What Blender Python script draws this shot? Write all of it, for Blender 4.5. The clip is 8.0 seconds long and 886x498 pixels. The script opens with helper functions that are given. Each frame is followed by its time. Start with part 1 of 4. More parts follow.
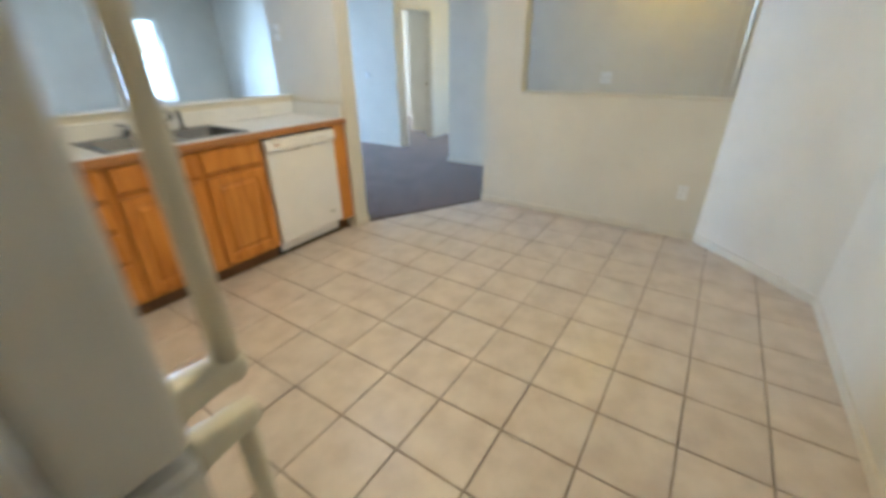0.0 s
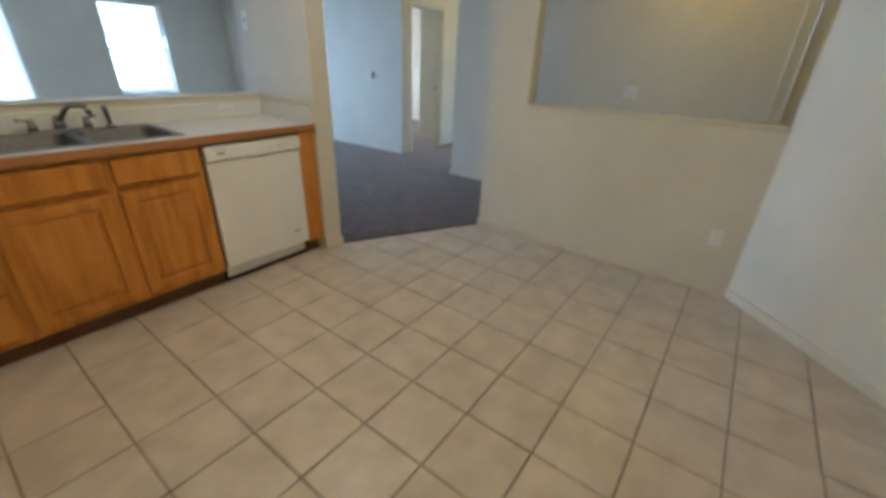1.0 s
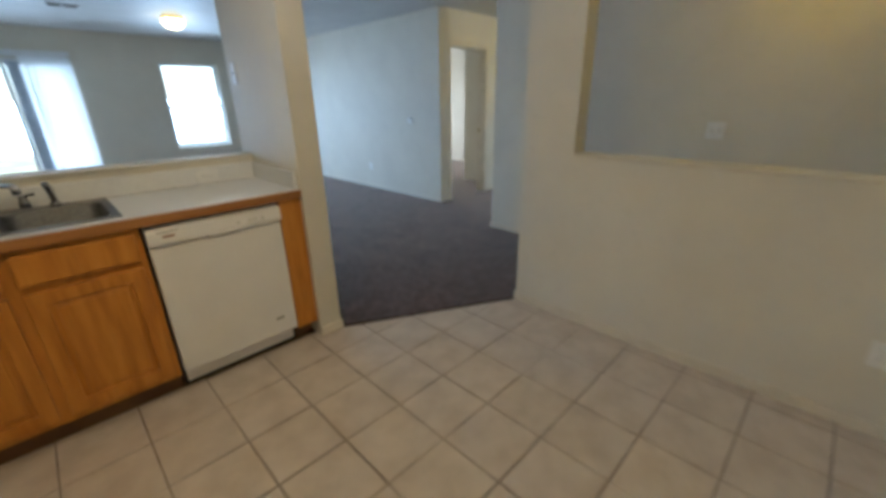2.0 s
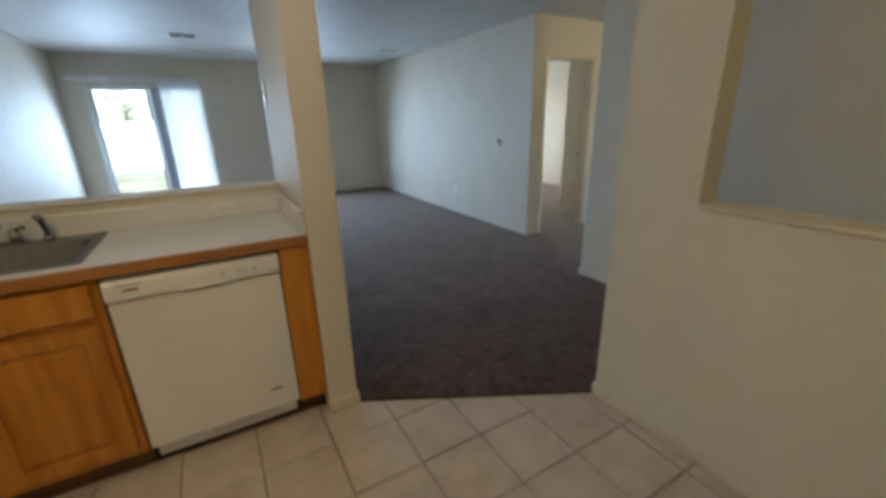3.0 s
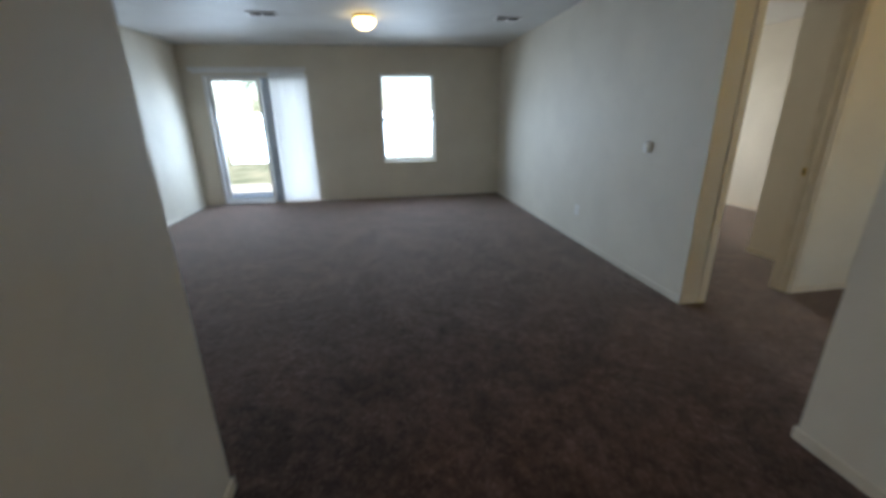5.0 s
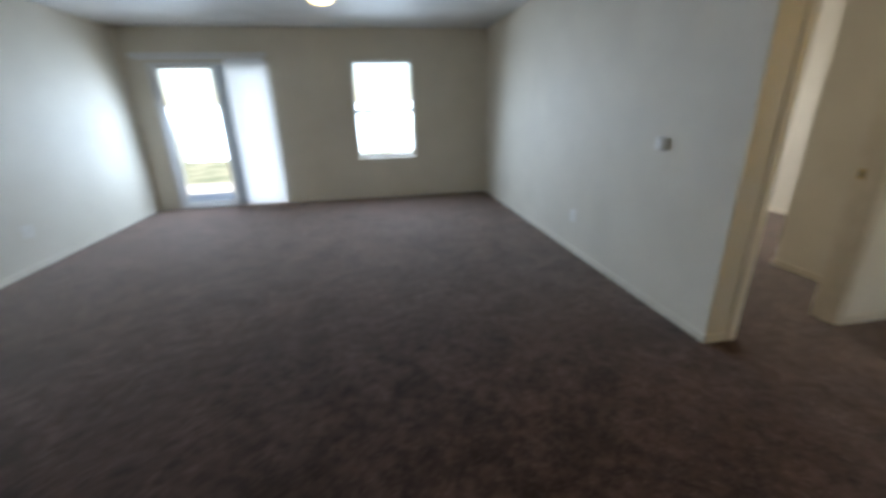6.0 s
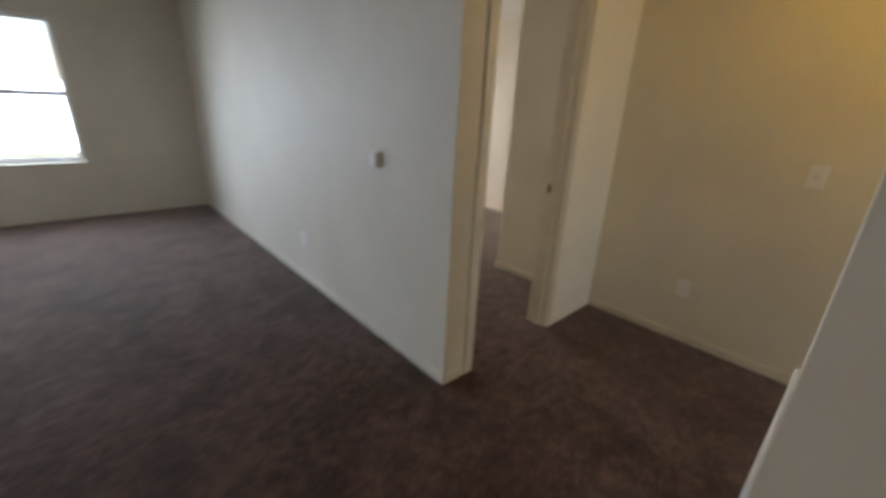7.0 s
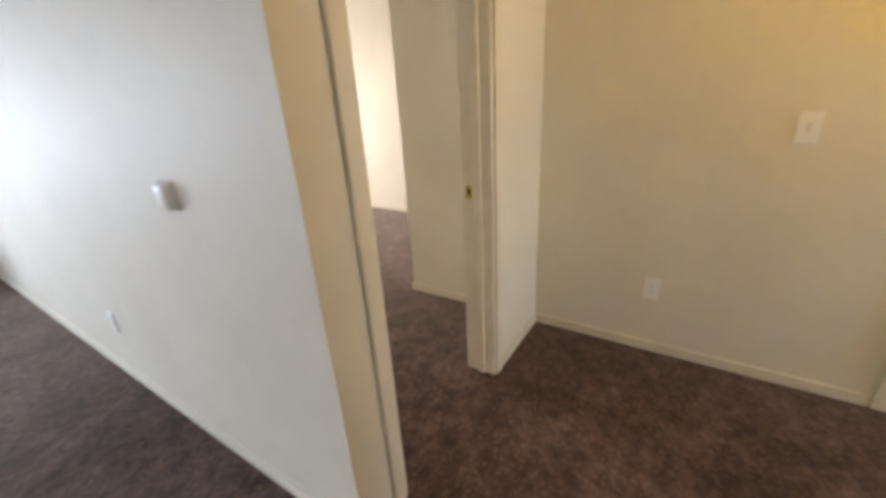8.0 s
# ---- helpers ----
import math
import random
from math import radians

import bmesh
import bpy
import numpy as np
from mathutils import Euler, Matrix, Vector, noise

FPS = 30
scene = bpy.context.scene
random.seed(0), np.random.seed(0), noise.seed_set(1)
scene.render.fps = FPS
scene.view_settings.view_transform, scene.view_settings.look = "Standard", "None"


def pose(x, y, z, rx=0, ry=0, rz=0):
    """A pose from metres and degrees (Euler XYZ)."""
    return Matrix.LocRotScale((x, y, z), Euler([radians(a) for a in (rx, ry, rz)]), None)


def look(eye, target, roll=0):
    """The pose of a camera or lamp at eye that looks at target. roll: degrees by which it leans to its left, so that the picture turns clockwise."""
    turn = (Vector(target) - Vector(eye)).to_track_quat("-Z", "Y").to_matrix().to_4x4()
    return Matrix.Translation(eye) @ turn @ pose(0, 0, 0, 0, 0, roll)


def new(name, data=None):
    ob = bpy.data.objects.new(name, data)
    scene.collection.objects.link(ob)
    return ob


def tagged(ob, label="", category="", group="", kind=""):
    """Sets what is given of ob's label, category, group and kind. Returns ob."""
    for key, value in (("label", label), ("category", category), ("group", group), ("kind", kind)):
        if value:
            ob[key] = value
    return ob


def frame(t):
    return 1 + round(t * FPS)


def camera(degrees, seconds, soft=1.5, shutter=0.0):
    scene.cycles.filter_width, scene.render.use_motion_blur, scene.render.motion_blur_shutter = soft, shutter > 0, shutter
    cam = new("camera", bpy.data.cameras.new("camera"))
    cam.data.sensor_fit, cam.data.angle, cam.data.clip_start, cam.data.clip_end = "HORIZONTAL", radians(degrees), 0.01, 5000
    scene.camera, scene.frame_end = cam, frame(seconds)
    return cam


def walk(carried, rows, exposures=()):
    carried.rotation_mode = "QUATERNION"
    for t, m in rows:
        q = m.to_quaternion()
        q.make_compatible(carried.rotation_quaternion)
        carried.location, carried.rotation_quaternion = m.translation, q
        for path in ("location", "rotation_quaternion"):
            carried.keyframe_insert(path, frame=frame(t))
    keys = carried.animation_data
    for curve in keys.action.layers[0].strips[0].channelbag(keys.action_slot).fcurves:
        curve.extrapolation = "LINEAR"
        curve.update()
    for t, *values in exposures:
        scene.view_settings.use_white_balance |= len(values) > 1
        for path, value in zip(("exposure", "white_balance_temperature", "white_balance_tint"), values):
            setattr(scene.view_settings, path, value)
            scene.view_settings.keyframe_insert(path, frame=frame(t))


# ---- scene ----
cam = camera(96.4, 8.0, soft=3.7, shutter=0.6)
PATH = [
    (0, (-0.037, 0.304, 1.36), (1.461, 1.303, 0.487), -0.6),
    (0.2, (0.038, 0.359, 1.341), (1.579, 1.264, 0.444), -0.7),
    (0.5, (0.244, 0.389, 1.338), (1.781, 1.316, 0.457), -1.7),
    (1, (0.562, 0.426, 1.347), (2.026, 1.484, 0.488), 2.3),
    (1.5, (0.916, 0.538, 1.346), (2.293, 1.729, 0.52), -0.2),
    (2, (1.302, 0.69, 1.384), (2.62, 2.018, 0.677), -1.0),
    (2.2, (1.426, 0.729, 1.386), (2.667, 2.155, 0.733), -0.8),
    (3.3, (2.154, 1.183, 1.402), (2.995, 2.885, 0.773), -1.1),
    (3.5, (2.278, 1.292, 1.403), (3.046, 3.029, 0.778), -0.5),
    (4, (2.565, 1.556, 1.397), (3.075, 3.392, 0.79), 0.2),
    (4.2, (2.652, 1.671, 1.385), (3.06, 3.529, 0.769), -0.8),
    (5.3, (3.124, 2.466, 1.365), (3.299, 4.346, 0.708), -0.7),
    (5.5, (3.137, 2.577, 1.394), (3.187, 4.446, 0.684), -0.2),
    (6, (3.36, 2.903, 1.356), (3.675, 4.76, 0.684), -1.5),
    (6.5, (3.647, 3.169, 1.341), (4.604, 4.78, 0.643), -1.7),
    (7, (3.999, 3.387, 1.389), (5.281, 4.764, 0.71), 2.7),
    (7.5, (4.332, 3.684, 1.366), (5.858, 4.813, 0.737), -0.5),
    (8, (4.676, 3.914, 1.344), (6.219, 4.95, 0.605), -3.5),
]
walk(cam, [(t, look(eye, target, roll)) for t, eye, target, roll in PATH],
     exposures=[(0.0, 3.73, 5000, 6), (0.5, 3.27, 5050, 6), (1.0, 3.03, 5200, 6), (1.5, 2.84, 5350, 6), (2.0, 2.74, 5500, 7), (3.5, 2.34, 6150, 10),
                (4.2, 2.2, 6450, 11), (5.5, 2.12, 6550, 12), (6.0, 2.36, 6650, 13), (6.5, 2.28, 6900, 15), (7.0, 2.38, 7050, 18), (7.5, 3.07, 7150, 19), (8.0, 3.38, 7150, 20)])

# ---- light ----
world = bpy.data.worlds.new("sky")
scene.world = world
world.use_nodes = True
_n = world.node_tree.nodes
_sky = _n.new("ShaderNodeTexSky")
_sky.sky_type = "NISHITA"
_sky.sun_disc = False
_sky.sun_elevation = radians(52)
_sky.sun_rotation = radians(155)
world.node_tree.links.new(_sky.outputs[0], _n["Background"].inputs[0])
_n["Background"].inputs[1].default_value = 0.08

sun_data = bpy.data.lights.new("sun", "SUN")
sun_data.energy, sun_data.angle, sun_data.color = 2.4, radians(0.5), (1.0, 0.95, 0.88)
sun = new("sun", sun_data)
sun.matrix_world = look((0, 0, 30), (-5, 11, 8))


DOWN = 20          # degrees by which the sky light slants to the floor


def window_light(name, x, y, z, w, h, watts, tint=(0.59, 0.775, 1.0), turn=-90, slant=None, spread=140):
    """Sky light that enters by an opening."""
    d = bpy.data.lights.new(name, "AREA")
    d.shape, d.size, d.size_y, d.energy, d.color = "RECTANGLE", w, h, watts, tint
    d.spread = radians(spread)
    ob = new(name, d)
    ob.matrix_world = pose(x, y, z, turn + (DOWN if slant is None else slant) * (1 if turn < 0 else -1), 0, 0)
    return ob


window_light("window_light", 3.61, 9.515, 1.34, 0.84, 1.36, 7.4)
window_light("patio_door_light", 0.905, 9.53, 1.27, 0.68, 1.30, 6.6)
window_light("blind_light", 1.735, 9.53, 1.03, 0.53, 1.94, 4.3, (0.80, 0.90, 1.0), slant=0, spread=180)
# Added lamp at an unseen window, to brighten the bedroom.
window_light("bedroom_fill_light", 7.2, 9.515, 1.34, 1.1, 1.36, 8.0, (0.95, 0.95, 0.92))
# Added lamp that throws white light north on the hall wall and carpet.
window_light("corridor_fill_light", 6.38, 0.93, 1.28, 0.46, 1.30, 1.45, (0.62, 0.83, 1.0), turn=90, slant=14)

WARM = (1.0, 0.60, 0.008)
SOFT = (1.0, 0.735, 0.36)


# ---- materials ----
def material(name, colours, rough=0.6, scale=6.0, detail=4.0, bump=0.0, bump_scale=60.0, metal=0.0, rough_var=0.08,
             stretch=(1, 1, 1), coat=0.0, spec=0.5, speck=None, per_object=0.0, bump_dist=0.01, ramp=(0.35, 0.65), patches=None, sheen=0.0):
    """A surface with a coarse and a fine variation of colour, uneven gloss and fine relief."""
    m = bpy.data.materials.new(name)
    m.use_nodes = True
    nt = m.node_tree
    b = nt.nodes["Principled BSDF"]
    co = nt.nodes.new("ShaderNodeTexCoord")
    geo = nt.nodes.new("ShaderNodeNewGeometry")
    mp = nt.nodes.new("ShaderNodeMapping")
    mp.inputs["Scale"].default_value = stretch
    nt.links.new(geo.outputs["Position"], mp.inputs[0])
    no = nt.nodes.new("ShaderNodeTexNoise")
    no.inputs["Scale"].default_value, no.inputs["Detail"].default_value = scale, detail
    nt.links.new(mp.outputs[0], no.inputs[0])
    cr = nt.nodes.new("ShaderNodeValToRGB")
    cr.color_ramp.elements[0].position, cr.color_ramp.elements[1].position = ramp
    cr.color_ramp.elements[0].color = (*colours[0], 1)
    cr.color_ramp.elements[1].color = (*colours[-1], 1)
    for k, c in enumerate(colours[1:-1]):
        e = cr.color_ramp.elements.new(ramp[0] + (ramp[1] - ramp[0]) * (k + 1) / (len(colours) - 1))
        e.color = (*c, 1)
    nt.links.new(no.outputs["Fac"], cr.inputs[0])
    out = cr.outputs[0]
    if speck:
        col, sc, lo, hi, amount = speck
        n2 = nt.nodes.new("ShaderNodeTexNoise")
        n2.inputs["Scale"].default_value, n2.inputs["Detail"].default_value = sc, 3
        nt.links.new(mp.outputs[0], n2.inputs[0])
        mr = nt.nodes.new("ShaderNodeMapRange")
        mr.inputs[1].default_value, mr.inputs[2].default_value, mr.inputs[4].default_value = lo, hi, amount
        nt.links.new(n2.outputs["Fac"], mr.inputs[0])
        mx = nt.nodes.new("ShaderNodeMix")
        mx.data_type = "RGBA"
        nt.links.new(mr.outputs[0], mx.inputs["Factor"])
        nt.links.new(out, mx.inputs["A"])
        mx.inputs["B"].default_value = (*col, 1)
        out = mx.outputs["Result"]
    if patches:
        n4 = nt.nodes.new("ShaderNodeTexNoise")
        n4.inputs["Scale"].default_value, n4.inputs["Detail"].default_value, n4.inputs["Distortion"].default_value = patches[0], 5, 1.2
        nt.links.new(mp.outputs[0], n4.inputs[0])
        pr = nt.nodes.new("ShaderNodeMapRange")
        pr.inputs[1].default_value, pr.inputs[2].default_value, pr.inputs[3].default_value, pr.inputs[4].default_value = 0.35, 0.65, patches[1], patches[2]
        nt.links.new(n4.outputs["Fac"], pr.inputs[0])
        ph = nt.nodes.new("ShaderNodeHueSaturation")
        nt.links.new(pr.outputs[0], ph.inputs["Value"])
        nt.links.new(out, ph.inputs["Color"])
        out = ph.outputs[0]
    if per_object:
        oi = nt.nodes.new("ShaderNodeObjectInfo")
        hv = nt.nodes.new("ShaderNodeHueSaturation")
        mr = nt.nodes.new("ShaderNodeMapRange")
        mr.inputs[3].default_value, mr.inputs[4].default_value = 1 - per_object, 1 + per_object
        nt.links.new(oi.outputs["Random"], mr.inputs[0])
        nt.links.new(mr.outputs[0], hv.inputs["Value"])
        nt.links.new(out, hv.inputs["Color"])
        out = hv.outputs[0]
    nt.links.new(out, b.inputs["Base Color"])
    b.inputs["Metallic"].default_value = metal
    b.inputs["Specular IOR Level"].default_value = spec
    b.inputs["Coat Weight"].default_value = coat
    b.inputs["Sheen Weight"].default_value, b.inputs["Sheen Roughness"].default_value = sheen, 0.36
    b.inputs["Sheen Tint"].default_value = (1.0, 0.88, 0.78, 1)
    rr = nt.nodes.new("ShaderNodeMapRange")
    rr.inputs[3].default_value, rr.inputs[4].default_value = max(0.02, rough - rough_var), min(1, rough + rough_var)
    nt.links.new(no.outputs["Fac"], rr.inputs[0])
    nt.links.new(rr.outputs[0], b.inputs["Roughness"])
    if bump:
        n3 = nt.nodes.new("ShaderNodeTexNoise")
        n3.inputs["Scale"].default_value, n3.inputs["Detail"].default_value = bump_scale, 3
        nt.links.new(mp.outputs[0], n3.inputs[0])
        bu = nt.nodes.new("ShaderNodeBump")
        bu.inputs["Strength"].default_value, bu.inputs["Distance"].default_value = bump, bump_dist
        nt.links.new(n3.outputs["Fac"], bu.inputs["Height"])
        nt.links.new(bu.outputs[0], b.inputs["Normal"])
    return m


def glow(name, colour, strength):
    m = bpy.data.materials.new(name)
    m.use_nodes = True
    b = m.node_tree.nodes["Principled BSDF"]
    b.inputs["Base Color"].default_value = (0.9, 0.88, 0.82, 1)
    b.inputs["Emission Color"].default_value = (*colour, 1)
    b.inputs["Emission Strength"].default_value = strength
    return m


def clear_glass(name):
    m = bpy.data.materials.new(name)
    m.use_nodes = True
    b = m.node_tree.nodes["Principled BSDF"]
    b.inputs["Base Color"].default_value = (0.96, 0.98, 0.98, 1)
    b.inputs["Transmission Weight"].default_value = 1.0
    b.inputs["Roughness"].default_value = 0.0
    b.inputs["IOR"].default_value = 1.02
    return m


def translucent(name, colour):
    m = bpy.data.materials.new(name)
    m.use_nodes = True
    nt = m.node_tree
    b = nt.nodes["Principled BSDF"]
    b.inputs["Base Color"].default_value = (*colour, 1)
    b.inputs["Roughness"].default_value = 0.5
    tr = nt.nodes.new("ShaderNodeBsdfTranslucent")
    tr.inputs[0].default_value = (*colour, 1)
    mx = nt.nodes.new("ShaderNodeMixShader")
    mx.inputs[0].default_value = 0.55
    nt.links.new(b.outputs[0], mx.inputs[1])
    nt.links.new(tr.outputs[0], mx.inputs[2])
    nt.links.new(mx.outputs[0], nt.nodes["Material Output"].inputs[0])
    return m


PAINT = material("wall_paint", [(0.675, 0.63, 0.535), (0.725, 0.68, 0.58)], rough=0.62, scale=2.2, bump=0.16, bump_scale=95,
                 speck=((0.635, 0.59, 0.495), 14, 0.58, 0.75, 0.35), bump_dist=0.004)
CEIL = material("ceiling_paint", [(0.66, 0.66, 0.64), (0.72, 0.72, 0.70)], rough=0.60, scale=3, bump=0.35, bump_scale=38,
                bump_dist=0.006, rough_var=0.1)
TRIM = material("trim_paint", [(0.66, 0.60, 0.49), (0.71, 0.65, 0.54)], rough=0.4, scale=9, bump=0.05, bump_scale=40,
                speck=((0.52, 0.47, 0.38), 22, 0.66, 0.8, 0.5))
CARPET = material("carpet_pile", [(0.048, 0.028, 0.022), (0.076, 0.045, 0.036), (0.116, 0.069, 0.056)], rough=0.97, scale=17, detail=9,
                  bump=0.45, bump_scale=85, bump_dist=0.014, spec=0.08, speck=((0.185, 0.122, 0.104), 58, 0.52, 0.72, 0.6), ramp=(0.30, 0.72), patches=(3.0, 0.68, 1.28),
                  sheen=0.5)
TILE = material("tile_glaze", [(0.515, 0.434, 0.361), (0.57, 0.487, 0.411), (0.612, 0.528, 0.446)], rough=0.31, scale=7, detail=6, bump=0.03,
                bump_scale=26, per_object=0.025, rough_var=0.04, speck=((0.43, 0.34, 0.25), 9, 0.52, 0.75, 0.26), bump_dist=0.006)
GROUT = material("grout", [(0.17, 0.12, 0.08), (0.30, 0.22, 0.155)], rough=0.9, scale=12, bump=0.4, bump_scale=180)
OAK = material("oak", [(0.43, 0.155, 0.012), (0.53, 0.205, 0.019), (0.60, 0.250, 0.030)], rough=0.36, scale=3.2, detail=8, stretch=(7, 7, 0.9), bump=0.10,
               bump_scale=30, rough_var=0.06, speck=((0.42, 0.17, 0.03), 10, 0.55, 0.75, 0.3), bump_dist=0.004)
OAK_EDGE = material("oak_edge", [(0.33, 0.138, 0.036), (0.40, 0.178, 0.05)], rough=0.38, scale=3.2, detail=8, stretch=(0.9, 9, 9), bump=0.1,
                    bump_scale=30, speck=((0.34, 0.15, 0.04), 10, 0.55, 0.7, 0.5), bump_dist=0.004)
# Toe kick brown, darkened to hold the shade under the cabinets.
SHADED_KICK = material("toe_kick", [(0.12, 0.055, 0.02), (0.18, 0.085, 0.03)], rough=0.6, scale=6, bump=0.1)
LAMINATE = material("white_laminate", [(0.74, 0.735, 0.72), (0.78, 0.775, 0.76)], rough=0.32, scale=40, bump=0.06, bump_scale=140,
                    speck=((0.60, 0.59, 0.56), 160, 0.6, 0.75, 0.4))
ENAMEL = material("white_enamel", [(0.80, 0.78, 0.77), (0.84, 0.82, 0.81)], rough=0.34, scale=5, bump=0.05, bump_scale=200)
STEEL = material("stainless_steel", [(0.22, 0.22, 0.23), (0.30, 0.30, 0.31)], rough=0.52, scale=4, stretch=(1, 14, 14), metal=1.0, bump=0.03, bump_scale=60, rough_var=0.05)
# Darker copy of the sink's steel, with the bowls' shade in its colour.
SHADED_STEEL = material("shaded_brushed_steel", [(0.15, 0.15, 0.155), (0.21, 0.21, 0.215)], rough=0.58, scale=4, stretch=(14, 1, 14), metal=1.0, bump=0.03, bump_scale=60)
CHROME = material("chrome", [(0.36, 0.36, 0.38), (0.46, 0.46, 0.48)], rough=0.12, scale=8, metal=1.0, rough_var=0.04)
BRASS = material("brass", [(0.42, 0.30, 0.08), (0.60, 0.44, 0.15)], rough=0.3, scale=30, metal=1.0)
PLASTIC = material("white_plastic", [(0.79, 0.78, 0.75), (0.84, 0.83, 0.80)], rough=0.35, scale=20, bump=0.02)
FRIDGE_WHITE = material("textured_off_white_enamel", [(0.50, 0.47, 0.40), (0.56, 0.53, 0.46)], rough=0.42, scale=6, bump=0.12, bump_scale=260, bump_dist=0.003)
VINYL = material("white_vinyl", [(0.75, 0.76, 0.76), (0.80, 0.81, 0.81)], rough=0.4, scale=10, bump=0.03)
# Grey-blue that puts the backlit stile's shade into its colour.
STILE_SHADE = material("stile_shade_grey", [(0.40, 0.47, 0.56), (0.46, 0.53, 0.62)], rough=0.45, scale=10, bump=0.03)
# Near-black colour for the shade in slots, holes and the dishwasher's gaps.
BLACK = material("recess_shade_black", [(0.012, 0.012, 0.013), (0.02, 0.02, 0.021)], rough=0.7, scale=20)
# Near-black for the shade inside the ceiling registers.
DUCT_SHADE = material("duct_shade_grey", [(0.035, 0.037, 0.04), (0.06, 0.062, 0.066)], rough=0.7, scale=20)
LCD = material("grey_display", [(0.10, 0.085, 0.07), (0.13, 0.11, 0.09)], rough=0.2, scale=20)
# Grey of printed marks, also used where shade is painted in slots and louvers.
PRINT_SHADE_GREY = material("grey_print_and_shade", [(0.30, 0.28, 0.25), (0.36, 0.34, 0.30)], rough=0.4, scale=30)
BRIGHT_PLASTIC = material("bright_white_plastic", [(0.84, 0.84, 0.82), (0.88, 0.88, 0.86)], rough=0.3, scale=20, bump=0.02)
LOGO_RED = material("red_brown_print", [(0.28, 0.12, 0.08), (0.34, 0.16, 0.11)], rough=0.4, scale=30)
GREY_KEY = material("pale_grey_plastic", [(0.60, 0.58, 0.54), (0.65, 0.63, 0.59)], rough=0.4, scale=30)
AGED_PLASTIC = material("aged_cream_plastic", [(0.54, 0.48, 0.33), (0.60, 0.54, 0.39)], rough=0.36, scale=18, bump=0.02)
CONCRETE = material("concrete", [(0.42, 0.41, 0.38), (0.52, 0.51, 0.48)], rough=0.85, scale=3, detail=8, bump=0.3, bump_scale=70)
LAWN = material("lawn", [(0.13, 0.15, 0.09), (0.19, 0.20, 0.13), (0.27, 0.26, 0.18)], rough=0.95, scale=1.5, detail=9, bump=0.8, bump_scale=90)
BARK = material("bark", [(0.26, 0.23, 0.19), (0.36, 0.32, 0.27)], rough=0.95, scale=14, bump=0.8, bump_scale=40)
LEAF = material("foliage", [(0.14, 0.20, 0.12), (0.22, 0.28, 0.18)], rough=0.7, scale=5, bump=0.2)
BATH_FLOOR = material("warm_vinyl", [(0.52, 0.30, 0.14), (0.62, 0.38, 0.19)], rough=0.4, scale=6, bump=0.05)
GLASS = clear_glass("window_glass")
SLAT = translucent("blind_slat", (0.84, 0.86, 0.87))


# ---- building blocks ----
ORIGIN = {}


def box(bm, x0, x1, y0, y1, z0, z1, bevel=0.0, seg=2):
    """A box between the given planes, its edges rounded."""
    vs = [bm.verts.new((x, y, z)) for x in (x0, x1) for y in (y0, y1) for z in (z0, z1)]
    fs = [bm.faces.new([vs[i] for i in q]) for q in ((0, 1, 3, 2), (4, 6, 7, 5), (0, 4, 5, 1), (2, 3, 7, 6), (0, 2, 6, 4), (1, 5, 7, 3))]
    if bevel:
        es = list({e for f in fs for e in f.edges})
        bmesh.ops.bevel(bm, geom=es, offset=bevel, segments=seg, profile=0.5, affect="EDGES", clamp_overlap=True)
    return bm


def prism(bm, pts, z0, z1):
    """An upright solid over a flat outline."""
    lo = [bm.verts.new((x, y, z0)) for x, y in pts]
    hi = [bm.verts.new((x, y, z1)) for x, y in pts]
    bm.faces.new(hi)
    bm.faces.new(lo[::-1])
    n = len(pts)
    for i in range(n):
        bm.faces.new((lo[i], lo[(i + 1) % n], hi[(i + 1) % n], hi[i]))
    bmesh.ops.recalc_face_normals(bm, faces=bm.faces[:])
    return bm


def lathe(bm, profile, centre, axis="z", n=32, smooth=True):
    """A turned solid: profile rows of (radius, height along the axis)."""
    cx, cy, cz = centre
    rings = []
    for r, h in profile:
        ring = []
        for k in range(n):
            a = 2 * math.pi * k / n
            u, v = r * math.cos(a), r * math.sin(a)
            p = {"z": (cx + u, cy + v, cz + h), "y": (cx + u, cy + h, cz + v), "x": (cx + h, cy + u, cz + v)}[axis]
            ring.append(bm.verts.new(p))
        rings.append(ring)
    for a, b in zip(rings, rings[1:]):
        for k in range(n):
            f = bm.faces.new((a[k], a[(k + 1) % n], b[(k + 1) % n], b[k]))
            f.smooth = smooth
    bm.faces.new(rings[0][::-1])
    bm.faces.new(rings[-1])
    bmesh.ops.recalc_face_normals(bm, faces=bm.faces[:])
    return bm


def tube(bm, path, radii, n=14):
    """A round bar along a path."""
    pts = [Vector(p) for p in path]
    rings = []
    for i, p in enumerate(pts):
        d = (pts[min(i + 1, len(pts) - 1)] - pts[max(i - 1, 0)]).normalized()
        u = d.orthogonal().normalized() if i == 0 else (u - d * u.dot(d)).normalized()
        v = d.cross(u)
        r = radii[i] if hasattr(radii, "__len__") else radii
        rings.append([bm.verts.new(p + r * (math.cos(2 * math.pi * k / n) * u + math.sin(2 * math.pi * k / n) * v)) for k in range(n)])
    for a, b in zip(rings, rings[1:]):
        for k in range(n):
            f = bm.faces.new((a[k], a[(k + 1) % n], b[(k + 1) % n], b[k]))
            f.smooth = True
    bm.faces.new(rings[0][::-1])
    bm.faces.new(rings[-1])
    bmesh.ops.recalc_face_normals(bm, faces=bm.faces[:])
    return bm


